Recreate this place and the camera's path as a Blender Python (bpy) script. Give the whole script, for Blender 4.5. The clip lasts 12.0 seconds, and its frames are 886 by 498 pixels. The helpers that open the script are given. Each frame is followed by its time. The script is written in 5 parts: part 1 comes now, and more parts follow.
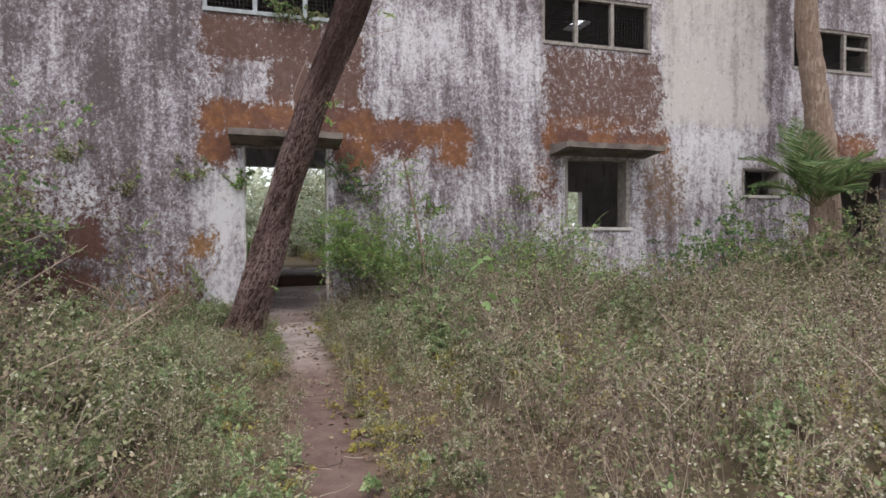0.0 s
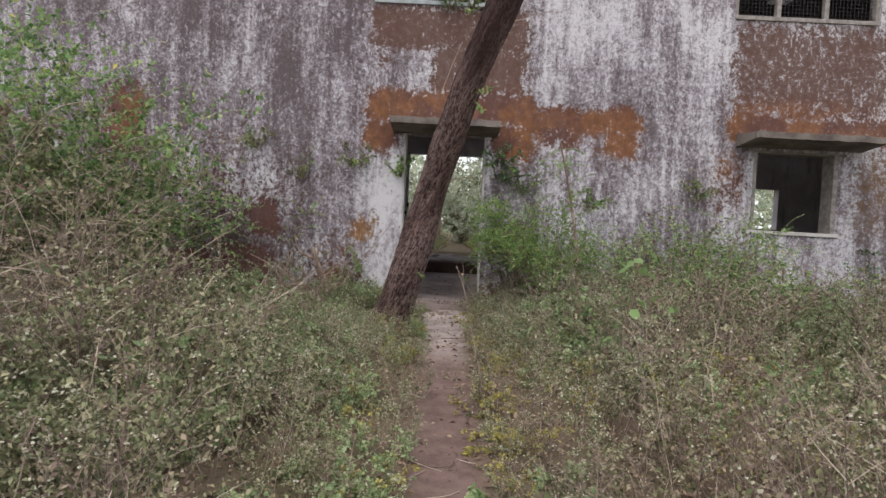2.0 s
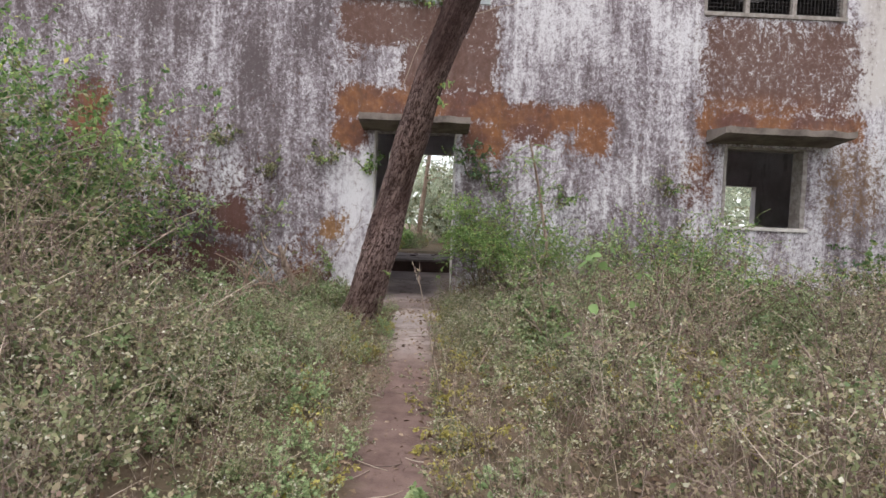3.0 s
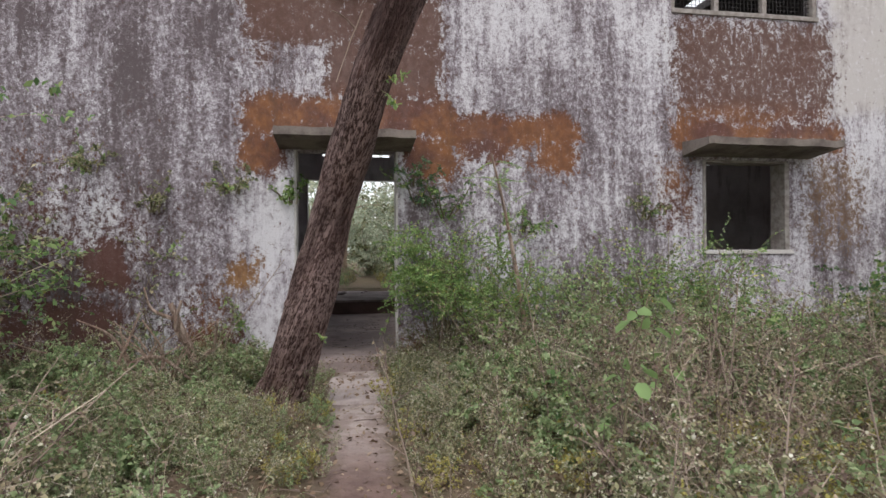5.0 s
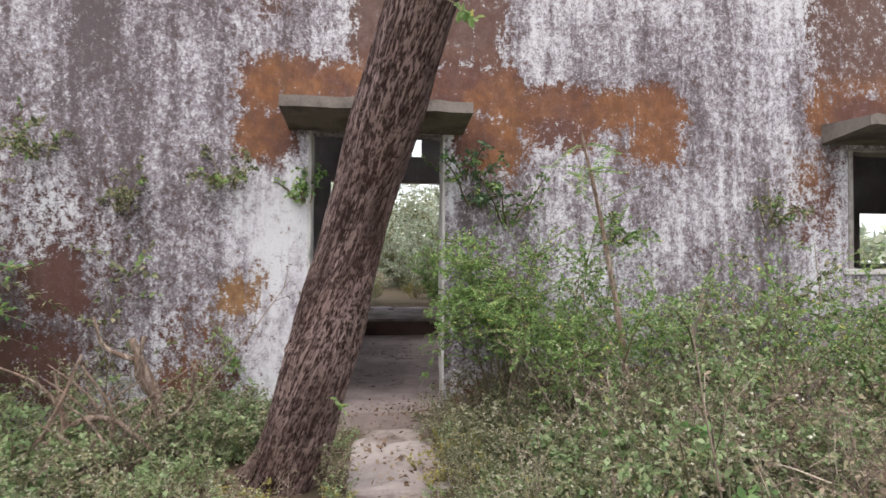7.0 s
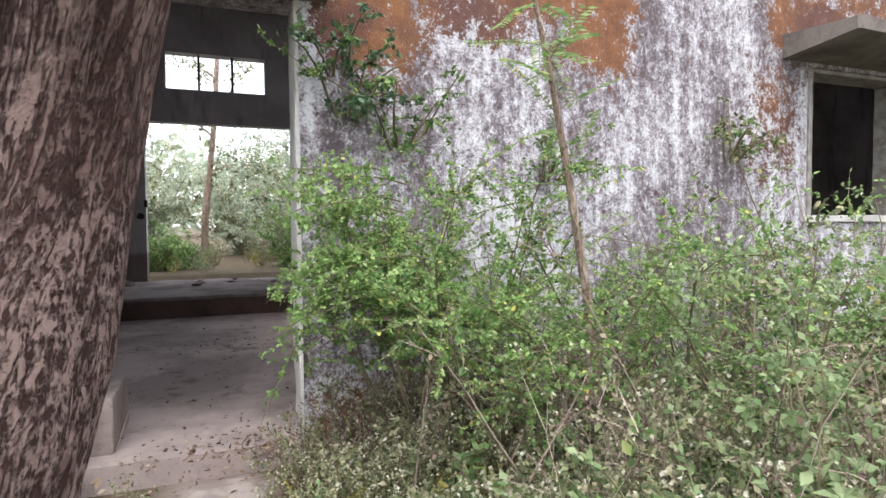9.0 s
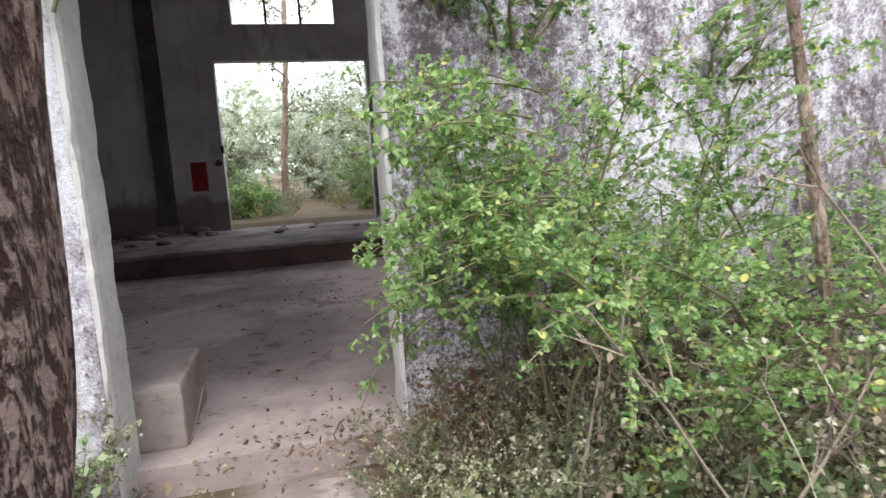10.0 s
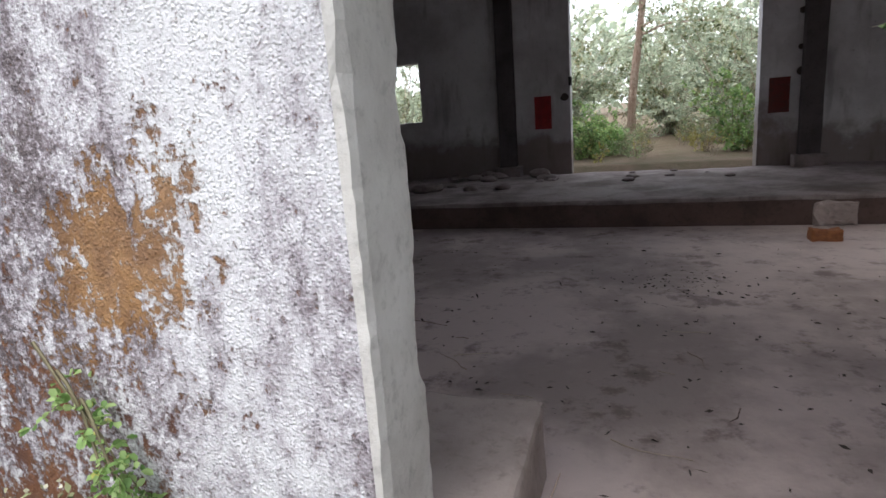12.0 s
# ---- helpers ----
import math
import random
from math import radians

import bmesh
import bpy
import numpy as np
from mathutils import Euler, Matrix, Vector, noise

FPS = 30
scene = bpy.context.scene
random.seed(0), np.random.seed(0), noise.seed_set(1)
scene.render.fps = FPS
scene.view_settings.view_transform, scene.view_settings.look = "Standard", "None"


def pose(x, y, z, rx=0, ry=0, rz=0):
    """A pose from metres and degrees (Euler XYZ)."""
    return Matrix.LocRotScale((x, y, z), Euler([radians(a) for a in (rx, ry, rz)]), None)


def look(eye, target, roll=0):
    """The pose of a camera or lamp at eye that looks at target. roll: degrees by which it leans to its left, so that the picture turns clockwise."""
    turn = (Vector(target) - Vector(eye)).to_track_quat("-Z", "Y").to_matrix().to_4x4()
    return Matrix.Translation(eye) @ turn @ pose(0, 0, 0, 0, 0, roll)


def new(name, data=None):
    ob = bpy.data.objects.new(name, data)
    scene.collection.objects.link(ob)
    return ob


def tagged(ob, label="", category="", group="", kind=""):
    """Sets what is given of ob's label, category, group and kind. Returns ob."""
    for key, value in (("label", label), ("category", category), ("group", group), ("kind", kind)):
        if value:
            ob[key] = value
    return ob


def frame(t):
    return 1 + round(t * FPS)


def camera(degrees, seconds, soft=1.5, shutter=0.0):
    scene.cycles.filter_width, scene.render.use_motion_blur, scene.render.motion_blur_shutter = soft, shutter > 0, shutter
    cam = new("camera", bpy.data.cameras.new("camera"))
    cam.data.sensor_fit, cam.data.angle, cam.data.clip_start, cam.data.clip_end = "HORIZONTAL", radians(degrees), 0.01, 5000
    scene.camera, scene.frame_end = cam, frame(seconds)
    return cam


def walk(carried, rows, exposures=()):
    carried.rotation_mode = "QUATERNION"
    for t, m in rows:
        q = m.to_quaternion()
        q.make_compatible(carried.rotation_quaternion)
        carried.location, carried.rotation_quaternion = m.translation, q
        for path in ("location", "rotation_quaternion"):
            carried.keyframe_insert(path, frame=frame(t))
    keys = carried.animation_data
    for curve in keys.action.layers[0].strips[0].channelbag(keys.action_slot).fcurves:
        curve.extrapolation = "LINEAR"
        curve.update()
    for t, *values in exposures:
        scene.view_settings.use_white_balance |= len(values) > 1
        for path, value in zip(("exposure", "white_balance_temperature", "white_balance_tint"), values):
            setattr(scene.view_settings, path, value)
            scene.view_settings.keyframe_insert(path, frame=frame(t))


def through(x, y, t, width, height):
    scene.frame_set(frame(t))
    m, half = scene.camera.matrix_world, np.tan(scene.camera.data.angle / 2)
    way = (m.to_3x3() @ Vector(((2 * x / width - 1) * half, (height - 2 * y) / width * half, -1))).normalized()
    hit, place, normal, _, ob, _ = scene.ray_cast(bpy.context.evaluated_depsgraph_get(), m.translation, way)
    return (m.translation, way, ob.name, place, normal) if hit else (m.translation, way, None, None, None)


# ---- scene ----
cam = camera(74.3, 12.0, shutter=0.12)
PATH = [
    (0, (0.291, 0.033, 1.302), (0.864, 1.949, 1.256), -0.3),
    (0.5, (0.507, 0.151, 1.261), (0.804, 2.127, 1.176), 0.3),
    (1, (0.546, 0.208, 1.303), (0.65, 2.203, 1.208), 0.9),
    (1.5, (0.623, 0.247, 1.329), (0.694, 2.244, 1.235), 2.3),
    (2, (0.567, 0.244, 1.328), (0.569, 2.242, 1.237), 2.7),
    (2.5, (0.599, 0.244, 1.331), (0.534, 2.241, 1.236), 2.4),
    (3, (0.799, 0.312, 1.298), (0.841, 2.31, 1.211), 2.3),
    (3.5, (0.802, 0.509, 1.291), (0.946, 2.503, 1.21), 2.4),
    (3.7, (0.771, 0.646, 1.289), (0.961, 2.635, 1.213), 2.0),
    (5.3, (0.512, 2.07, 1.426), (0.827, 4.045, 1.446), -0.3),
    (5.5, (0.476, 2.229, 1.411), (0.756, 4.209, 1.435), -0.1),
    (6, (0.5, 2.632, 1.425), (0.53, 4.632, 1.464), 1.0),
    (6.5, (0.483, 3.0, 1.47), (0.472, 5.0, 1.519), 0.5),
    (7, (0.519, 3.444, 1.478), (0.752, 5.43, 1.514), 0.4),
    (7.5, (0.568, 3.866, 1.426), (0.957, 5.825, 1.54), 3.5),
    (7.7, (0.565, 4.04, 1.38), (1.02, 5.984, 1.487), 4.1),
    (9.3, (0.707, 5.393, 1.366), (1.437, 7.251, 1.243), -0.6),
    (9.5, (0.705, 5.555, 1.384), (1.414, 7.419, 1.232), -0.5),
    (10, (0.746, 5.926, 1.357), (1.198, 7.852, 1.063), -3.4),
    (10.5, (0.772, 6.306, 1.356), (1.087, 8.251, 1.015), -4.6),
    (11, (0.719, 6.728, 1.362), (0.903, 8.684, 0.99), -5.7),
    (11.5, (0.579, 7.006, 1.381), (0.253, 8.933, 0.954), -5.1),
    (12, (0.453, 7.32, 1.415), (-0.172, 9.167, 0.972), -4.3),
]
walk(cam, [(t, look(eye, target, roll)) for t, eye, target, roll in PATH],
     exposures=[(0.0, 0.15, 6420, 9.5), (0.6, 0.42, 6420, 9.5), (1.0, 0.45, 6420, 9.5), (1.5, 0.28, 6420, 9.5), (2.0, 0.1, 6420, 9.5), (2.5, -0.15, 6420, 9.5), (3.0, 0.35, 6420, 9.5), (3.7, 0.42, 6420, 9.5), (5.3, 0.10, 6400, 9.0), (5.9, 0.36, 6400, 9.0), (6.5, 0.55, 6400, 9.0), (7.7, 0.58, 6400, 9.0), (9.3, 1.16, 6150, 7.0), (10.0, 1.20, 6150, 7.0), (10.5, 1.20, 6150, 7.0), (11.2, 1.02, 6150, 7.0), (12.0, 1.0, 6150, 7.0)])

# ---- world and light: an even overcast sky ----
world = bpy.data.worlds.new("overcast_sky")
scene.world = world
world.use_nodes = True
wn, wl = world.node_tree.nodes, world.node_tree.links
sky = wn.new("ShaderNodeTexSky")
sky.sky_type, sky.sun_disc = "NISHITA", False
sky.sun_elevation, sky.sun_rotation = radians(52), radians(200)
sky.air_density, sky.dust_density, sky.ozone_density = 1.0, 4.0, 1.0
pale = wn.new("ShaderNodeMixRGB")
pale.inputs[0].default_value = 0.75
pale.inputs[2].default_value = (9.0, 9.0, 9.3, 1)
wl.new(sky.outputs[0], pale.inputs[1])
wl.new(pale.outputs[0], wn["Background"].inputs[0])
wn["Background"].inputs[1].default_value = 0.165
sun = new("sun", bpy.data.lights.new("sun", "SUN"))
sun.data.energy, sun.data.angle, sun.data.color = 1.2, radians(25), (1.0, 0.96, 0.9)
sun.matrix_world = look((0, 0, 30), (5, 12, 0))


# ---- material helpers ----
def material(name):
    m = bpy.data.materials.new(name)
    m.use_nodes = True
    return m, m.node_tree.nodes, m.node_tree.links, m.node_tree.nodes["Principled BSDF"]


class Nodes:
    """Short hand for a node tree."""

    def __init__(self, name, rough=0.9, scale=(1, 1, 1), spec=0.3):
        self.m, self.n, self.l, self.bsdf = material(name)
        self.bsdf.inputs["Roughness"].default_value = rough
        self.bsdf.inputs["Specular IOR Level"].default_value = spec
        geo = self.n.new("ShaderNodeNewGeometry")
        self.pos, self.island = geo.outputs["Position"], geo.outputs["Random Per Island"]

    def put(self, socket, value):
        if isinstance(value, (int, float, tuple)):
            socket.default_value = value
        else:
            self.l.new(value, socket)

    def scaled(self, vec, s):
        node = self.n.new("ShaderNodeVectorMath")
        node.operation = "MULTIPLY"
        self.put(node.inputs[0], vec)
        node.inputs[1].default_value = s
        return node.outputs[0]

    def noise(self, scale, detail=4.0, rough=0.6, stretch=(1, 1, 1), warp=0.0):
        node = self.n.new("ShaderNodeTexNoise")
        self.put(node.inputs["Vector"], self.scaled(self.pos, stretch))
        node.inputs["Scale"].default_value = scale
        node.inputs["Detail"].default_value = detail
        node.inputs["Roughness"].default_value = rough
        node.inputs["Distortion"].default_value = warp
        return node.outputs["Fac"]

    def voronoi(self, scale, stretch=(1, 1, 1), feature="F1"):
        node = self.n.new("ShaderNodeTexVoronoi")
        node.feature = feature
        self.put(node.inputs["Vector"], self.scaled(self.pos, stretch))
        node.inputs["Scale"].default_value = scale
        return node.outputs["Distance"]

    def math(self, op, a, b=0.0, clamp=False):
        node = self.n.new("ShaderNodeMath")
        node.operation, node.use_clamp = op, clamp
        self.put(node.inputs[0], a)
        self.put(node.inputs[1], b)
        return node.outputs[0]

    def ramp(self, v, a, b, lo=0.0, hi=1.0):
        node = self.n.new("ShaderNodeMapRange")
        node.interpolation_type = "SMOOTHSTEP"
        self.put(node.inputs[0], v)
        for k, val in zip((1, 2, 3, 4), (a, b, lo, hi)):
            node.inputs[k].default_value = val
        return node.outputs[0]

    def mix(self, f, a, b):
        node = self.n.new("ShaderNodeMixRGB")
        for k, val in enumerate((f, a, b)):
            if isinstance(val, tuple) and len(val) == 3:
                val = (*val, 1)
            self.put(node.inputs[k], val)
        return node.outputs[0]

    def split(self):
        node = self.n.new("ShaderNodeSeparateXYZ")
        self.put(node.inputs[0], self.pos)
        return node.outputs

    def bump(self, height, strength=0.5, distance=0.01):
        node = self.n.new("ShaderNodeBump")
        node.inputs["Strength"].default_value = strength
        node.inputs["Distance"].default_value = distance
        self.put(node.inputs["Height"], height)
        self.l.new(node.outputs[0], self.bsdf.inputs["Normal"])

    def colour(self, c):
        self.put(self.bsdf.inputs["Base Color"], (*c, 1) if isinstance(c, tuple) and len(c) == 3 else c)
        return self.m


def box_mask(k, x, z, x0, x1, z0, z1, soft, amount):
    a = k.math("MULTIPLY", k.ramp(x, x0 - soft, x0 + soft), k.ramp(x, x1 - soft, x1 + soft, 1, 0))
    b = k.math("MULTIPLY", k.ramp(z, z0 - soft, z0 + soft), k.ramp(z, z1 - soft, z1 + soft, 1, 0))
    return k.math("MULTIPLY", k.math("MULTIPLY", a, b), amount)


# ---- materials ----
def facade_material():
    """Old limewash with mildew streaks; bare rust-brown render where the wash has fallen off."""
    k = Nodes("weathered_limewash", 0.92)
    x, _, z = k.split()
    big = k.noise(1.3, 5, 0.6, (1, 1, 0.6))
    wob = k.math("MULTIPLY", k.math("SUBTRACT", k.noise(3.2, 6, 0.65), 0.5), 0.75)
    wob2 = k.math("MULTIPLY", k.math("SUBTRACT", k.noise(2.3, 6, 0.65, (1.3, 1, 0.8)), 0.5), 0.6)
    xs, zs = k.math("ADD", x, wob), k.math("ADD", z, wob2)
    streak = k.noise(6.5, 6, 0.62, (1, 1, 0.11))
    streak2 = k.noise(15.0, 4, 0.6, (1, 1, 0.09))
    fine = k.noise(26, 7, 0.72, (1, 1, 0.8))
    speck = k.noise(60, 4, 0.7)
    # mildew: how dark each stretch of the wall is
    bias = None
    for x0, x1, z0, z1, soft, amount in (
        (-9, -0.9, 2.2, 7, 0.6, 0.17), (-9, -2.2, -1, 2.3, 0.5, 0.16), (-1.6, -0.3, 2.4, 5, 0.5, 0.08), (-2.6, -0.45, 0.5, 1.7, 0.35, 0.20), (-1.3, -0.3, 1.7, 2.3, 0.3, 0.08),
        (1.3, 2.3, 3.1, 4.6, 0.25, -0.20), (2.3, 4.3, 3.0, 5.0, 0.3, -0.05), (2.2, 3.4, 3.1, 7, 0.5, 0.08), (3.3, 4.4, 3.2, 4.6, 0.4, -0.04),
        (6.4, 8.5, 3.2, 7, 0.25, -0.30), (8.6, 9.15, 2.6, 7, 0.10, 0.30), (9.3, 16, 3.0, 7, 0.4, 0.06),
        (1.9, 2.5, 1.2, 2.5, 0.25, -0.10), (2.6, 4.2, 1.0, 2.6, 0.4, 0.12), (6.85, 8.0, 1.8, 3.0, 0.15, -0.20),
        (-0.74, 0.02, 0.2, 2.2, 0.16, -0.24), (1.06, 1.22, 0.2, 2.5, 0.05, -0.2), (3.0, 4.4, 1.2, 3.2, 0.5, 0.05), (0.6, 1.4, 4.2, 7, 0.5, 0.1),
        (4.2, 6.3, 0.4, 1.5, 0.2, -0.10), (-3.4, -1.4, 1.4, 2.0, 0.4, -0.16),
    ):
        b = box_mask(k, xs, zs, x0, x1, z0, z1, soft, amount)
        bias = b if bias is None else k.math("ADD", bias, b)
    def dev(v, amount):
        return k.math("MULTIPLY", k.math("SUBTRACT", v, 0.5), amount)

    coarse = k.noise(10, 6, 0.72, (1, 1, 0.85))
    # smoother trowelled stretches: beside the doorway and the cream paint past the window
    smooth = k.math("MAXIMUM", box_mask(k, xs, zs, -0.50, 0.1, 0.1, 2.2, 0.16, 0.55), box_mask(k, xs, zs, 6.45, 8.62, 3.1, 7, 0.15, 0.8))
    grain = k.math("ADD", dev(fine, 2.0), k.math("ADD", dev(speck, 1.6), dev(k.noise(130, 3, 0.7), 1.0)))
    grain = k.math("MULTIPLY", grain, k.math("SUBTRACT", 1.0, smooth))
    dark = k.math("ADD", dev(streak, 1.55), dev(streak2, 0.6))
    dark = k.math("ADD", dark, k.math("ADD", dev(big, 1.7), dev(coarse, 1.35)))
    dark = k.math("ADD", dark, grain)
    dark = k.math("ADD", k.math("ADD", dark, 0.53), k.math("MULTIPLY", bias, 1.25))
    tone = k.n.new("ShaderNodeValToRGB")
    els = tone.color_ramp.elements
    els.new(0.3), els.new(0.5), els.new(0.7)
    for e, (p, c) in zip(els, ((0.08, (0.73, 0.715, 0.745)), (0.34, (0.53, 0.50, 0.54)), (0.52, (0.355, 0.316, 0.350)), (0.70, (0.225, 0.190, 0.212)), (1.0, (0.095, 0.073, 0.078)))):
        e.position, e.color = p, (*c, 1)
    k.put(tone.inputs[0], dark)
    base = k.mix(k.math("MULTIPLY", k.noise(0.6, 3), 0.22), tone.outputs[0], (0.30, 0.26, 0.27))
    base = k.mix(box_mask(k, xs, zs, 6.45, 8.62, 3.1, 7, 0.15, 0.6), base, (0.50, 0.455, 0.415))
    mould = k.math("MULTIPLY", k.ramp(k.noise(38, 5, 0.72), 0.575, 0.625), k.ramp(dark, 0.25, 0.55))
    base = k.mix(k.math("MULTIPLY", mould, 0.8), base, (0.085, 0.066, 0.072))
    pit = k.math("MULTIPLY", k.ramp(k.noise(85, 3, 0.6), 0.585, 0.625), k.math("SUBTRACT", 1.0, smooth))
    base = k.mix(k.math("MULTIPLY", pit, 0.6), base, (0.15, 0.125, 0.13))
    flake = k.math("MULTIPLY", k.ramp(k.noise(27, 5, 0.72, (1, 1, 0.7)), 0.57, 0.64), k.ramp(dark, 1.3, 0.6))
    base = k.mix(k.math("MULTIPLY", flake, 0.65), base, (0.72, 0.70, 0.73))
    # bare render
    rust = None
    xr, zr = k.math("ADD", x, k.math("MULTIPLY", wob, 0.5)), k.math("ADD", z, k.math("MULTIPLY", wob2, 0.55))
    for x0, x1, z0, z1, soft, amount in (
        (-0.56, 1.75, 2.66, 3.08, 0.05, 1.0), (1.6, 2.55, 2.6, 2.90, 0.05, 1.0), (2.4, 3.16, 2.6, 2.97, 0.05, 1.0), (-0.56, -0.10, 2.25, 2.7, 0.07, 1.0), (1.15, 1.80, 2.2, 2.7, 0.08, 0.9), (1.7, 2.4, 2.44, 2.7, 0.08, 0.85),
        (2.6, 3.14, 2.3, 2.7, 0.08, 0.85), (-0.52, 1.6, 3.62, 4.22, 0.06, 0.85), (0.32, 1.6, 3.05, 3.7, 0.08, 1.0),
        (-0.52, -0.05, 3.4, 3.7, 0.15, 0.7), (4.32, 6.5, 2.9, 4.22, 0.14, 0.72), (4.30, 6.6, 2.62, 2.98, 0.06, 0.9),
        (6.05, 6.95, 1.4, 2.65, 0.15, 0.5), (4.15, 4.62, 1.6, 2.5, 0.10, 0.5), (-2.1, -1.66, 1.02, 1.52, 0.06, 1.0),
        (-2.6, -1.7, 0.3, 0.95, 0.12, 0.9), (-0.66, -0.40, 1.02, 1.3, 0.05, 1.0), (-0.44, -0.34, 1.24, 1.42, 0.03, 1.0),
        (-1.2, -0.55, 0.0, 0.66, 0.12, 0.95), (-4.5, -2.4, 0.2, 0.9, 0.15, 0.8), (9.3, 11.2, 2.5, 3.2, 0.15, 0.7), (1.12, 3.4, -0.2, 0.48, 0.12, 0.8),
        (-4.1, -3.5, 1.9, 3.0, 0.15, 0.8), (-2.8, -2.15, 1.5, 2.1, 0.2, 0.5), (-3.3, -1.3, 0.3, 2.1, 0.25, 0.36), (-1.3, -0.5, 0.3, 1.2, 0.2, 0.40), (-2.9, -2.0, 2.0, 2.6, 0.2, 0.32),
    ):
        r = box_mask(k, xr, zr, x0, x1, z0, z1, soft * 1.6 + 0.05, amount)
        rust = r if rust is None else k.math("MAXIMUM", rust, r)
    worn = k.math("SUBTRACT", k.math("ADD", rust, k.math("ADD", dev(fine, 1.9), k.math("ADD", dev(coarse, 2.0), dev(speck, 1.6)))), k.math("MULTIPLY", k.ramp(streak2, 0.54, 0.72), 0.45))
    bare = k.math("MULTIPLY", k.ramp(worn, 0.28, 0.60), 0.94)
    brown = k.mix(k.ramp(k.noise(2.2, 5, 0.62), 0.36, 0.64), (0.125, 0.050, 0.036), (0.265, 0.112, 0.042))
    brown = k.mix(k.ramp(z, 2.95, 3.3), brown, (0.150, 0.083, 0.066))
    brown = k.mix(box_mask(k, x, z, 2.4, 3.6, 2.0, 3.0, 0.15, 0.55), brown, (0.30, 0.125, 0.045))
    brown = k.mix(box_mask(k, x, z, 5.95, 7.2, 1.2, 2.55, 0.1, 0.8), brown, (0.27, 0.19, 0.125))
    brown = k.mix(k.math("MULTIPLY", k.ramp(x, -0.9, -1.3), k.ramp(z, 2.4, 2.1)), brown, (0.115, 0.050, 0.040))
    brown = k.mix(box_mask(k, xs, zs, -0.75, -0.3, 0.9, 1.5, 0.1, 0.8), brown, (0.33, 0.175, 0.065))
    brown = k.mix(k.math("MULTIPLY", k.ramp(coarse, 0.42, 0.62), 0.45), brown, (0.085, 0.042, 0.032))
    brown = k.mix(k.math("MULTIPLY", k.ramp(speck, 0.60, 0.70), 0.6), brown, (0.40, 0.33, 0.30))
    brown = k.mix(k.math("MULTIPLY", k.ramp(streak, 0.55, 0.75), 0.5), brown, (0.11, 0.07, 0.055))
    base = k.mix(bare, base, brown)
    # green algae low down by the damp ground, in blotches
    moss = k.math("MULTIPLY", k.ramp(k.noise(1.7, 5, 0.6), 0.56, 0.70), k.ramp(zs, 1.2, 0.4))
    base = k.mix(k.math("MULTIPLY", moss, 0.5), base, (0.10, 0.11, 0.06))
    relief = k.math("ADD", k.math("MULTIPLY", fine, 0.7), k.math("MULTIPLY", speck, 0.7))
    relief = k.math("ADD", relief, k.math("MULTIPLY", k.ramp(k.voronoi(120), 0.6, 0.05), 0.25))
    relief = k.math("SUBTRACT", relief, k.math("MULTIPLY", bare, 0.7))
    k.bump(relief, 0.75, 0.014)
    return k.colour(base)


def concrete_material(name, light, dark, rough=0.9, scale=1.0, strength=0.5):
    k = Nodes(name, rough)
    a, f = k.noise(1.6 * scale, 6, 0.65), k.noise(24 * scale, 6, 0.7)
    c = k.mix(k.ramp(a, 0.35, 0.68), light, dark)
    c = k.mix(k.math("MULTIPLY", k.ramp(f, 0.5, 0.72), 0.45), c, tuple(v * 0.55 for v in dark))
    k.bump(k.math("ADD", f, k.math("MULTIPLY", k.noise(90, 3, 0.6), 0.35)), strength, 0.008)
    return k.colour(c)


def inner_plaster_material():
    """Sooty whitewash, brown and damp towards the floor in uneven patches."""
    k = Nodes("sooty_whitewash", 0.93)
    _, _, z = k.split()
    n, f = k.noise(1.1, 6, 0.65), k.noise(20, 6, 0.7)
    c = k.mix(k.ramp(n, 0.35, 0.7), (0.66, 0.63, 0.64), (0.44, 0.41, 0.42))
    c = k.mix(k.math("MULTIPLY", k.ramp(k.noise(5, 5, 0.6, (1, 1, 0.2)), 0.52, 0.7), 0.5), c, (0.16, 0.135, 0.135))
    damp = k.ramp(k.math("ADD", z, k.math("MULTIPLY", k.math("SUBTRACT", k.noise(1.8, 5), 0.5), 1.3)), 1.15, 0.85)
    c = k.mix(k.math("MULTIPLY", damp, 0.75), c, (0.15, 0.105, 0.085))
    c = k.mix(k.math("MULTIPLY", k.ramp(f, 0.57, 0.7), 0.4), c, (0.11, 0.09, 0.085))
    k.bump(f, 0.4, 0.01)
    return k.colour(c)


def floor_material():
    k = Nodes("dusty_concrete_floor", 0.88)
    n, f = k.noise(0.8, 6, 0.65), k.noise(9, 7, 0.7)
    c = k.mix(k.ramp(n, 0.40, 0.60), (0.55, 0.45, 0.43), (0.34, 0.275, 0.262))
    c = k.mix(k.math("MULTIPLY", k.ramp(f, 0.55, 0.74), 0.55), c, (0.10, 0.08, 0.075))
    c = k.mix(k.math("MULTIPLY", k.ramp(k.noise(3.4, 6, 0.7), 0.54, 0.66), 0.6), c, (0.12, 0.085, 0.078))
    k.bump(k.math("ADD", f, k.math("MULTIPLY", k.noise(55, 4, 0.7), 0.4)), 0.45, 0.012)
    return k.colour(c)


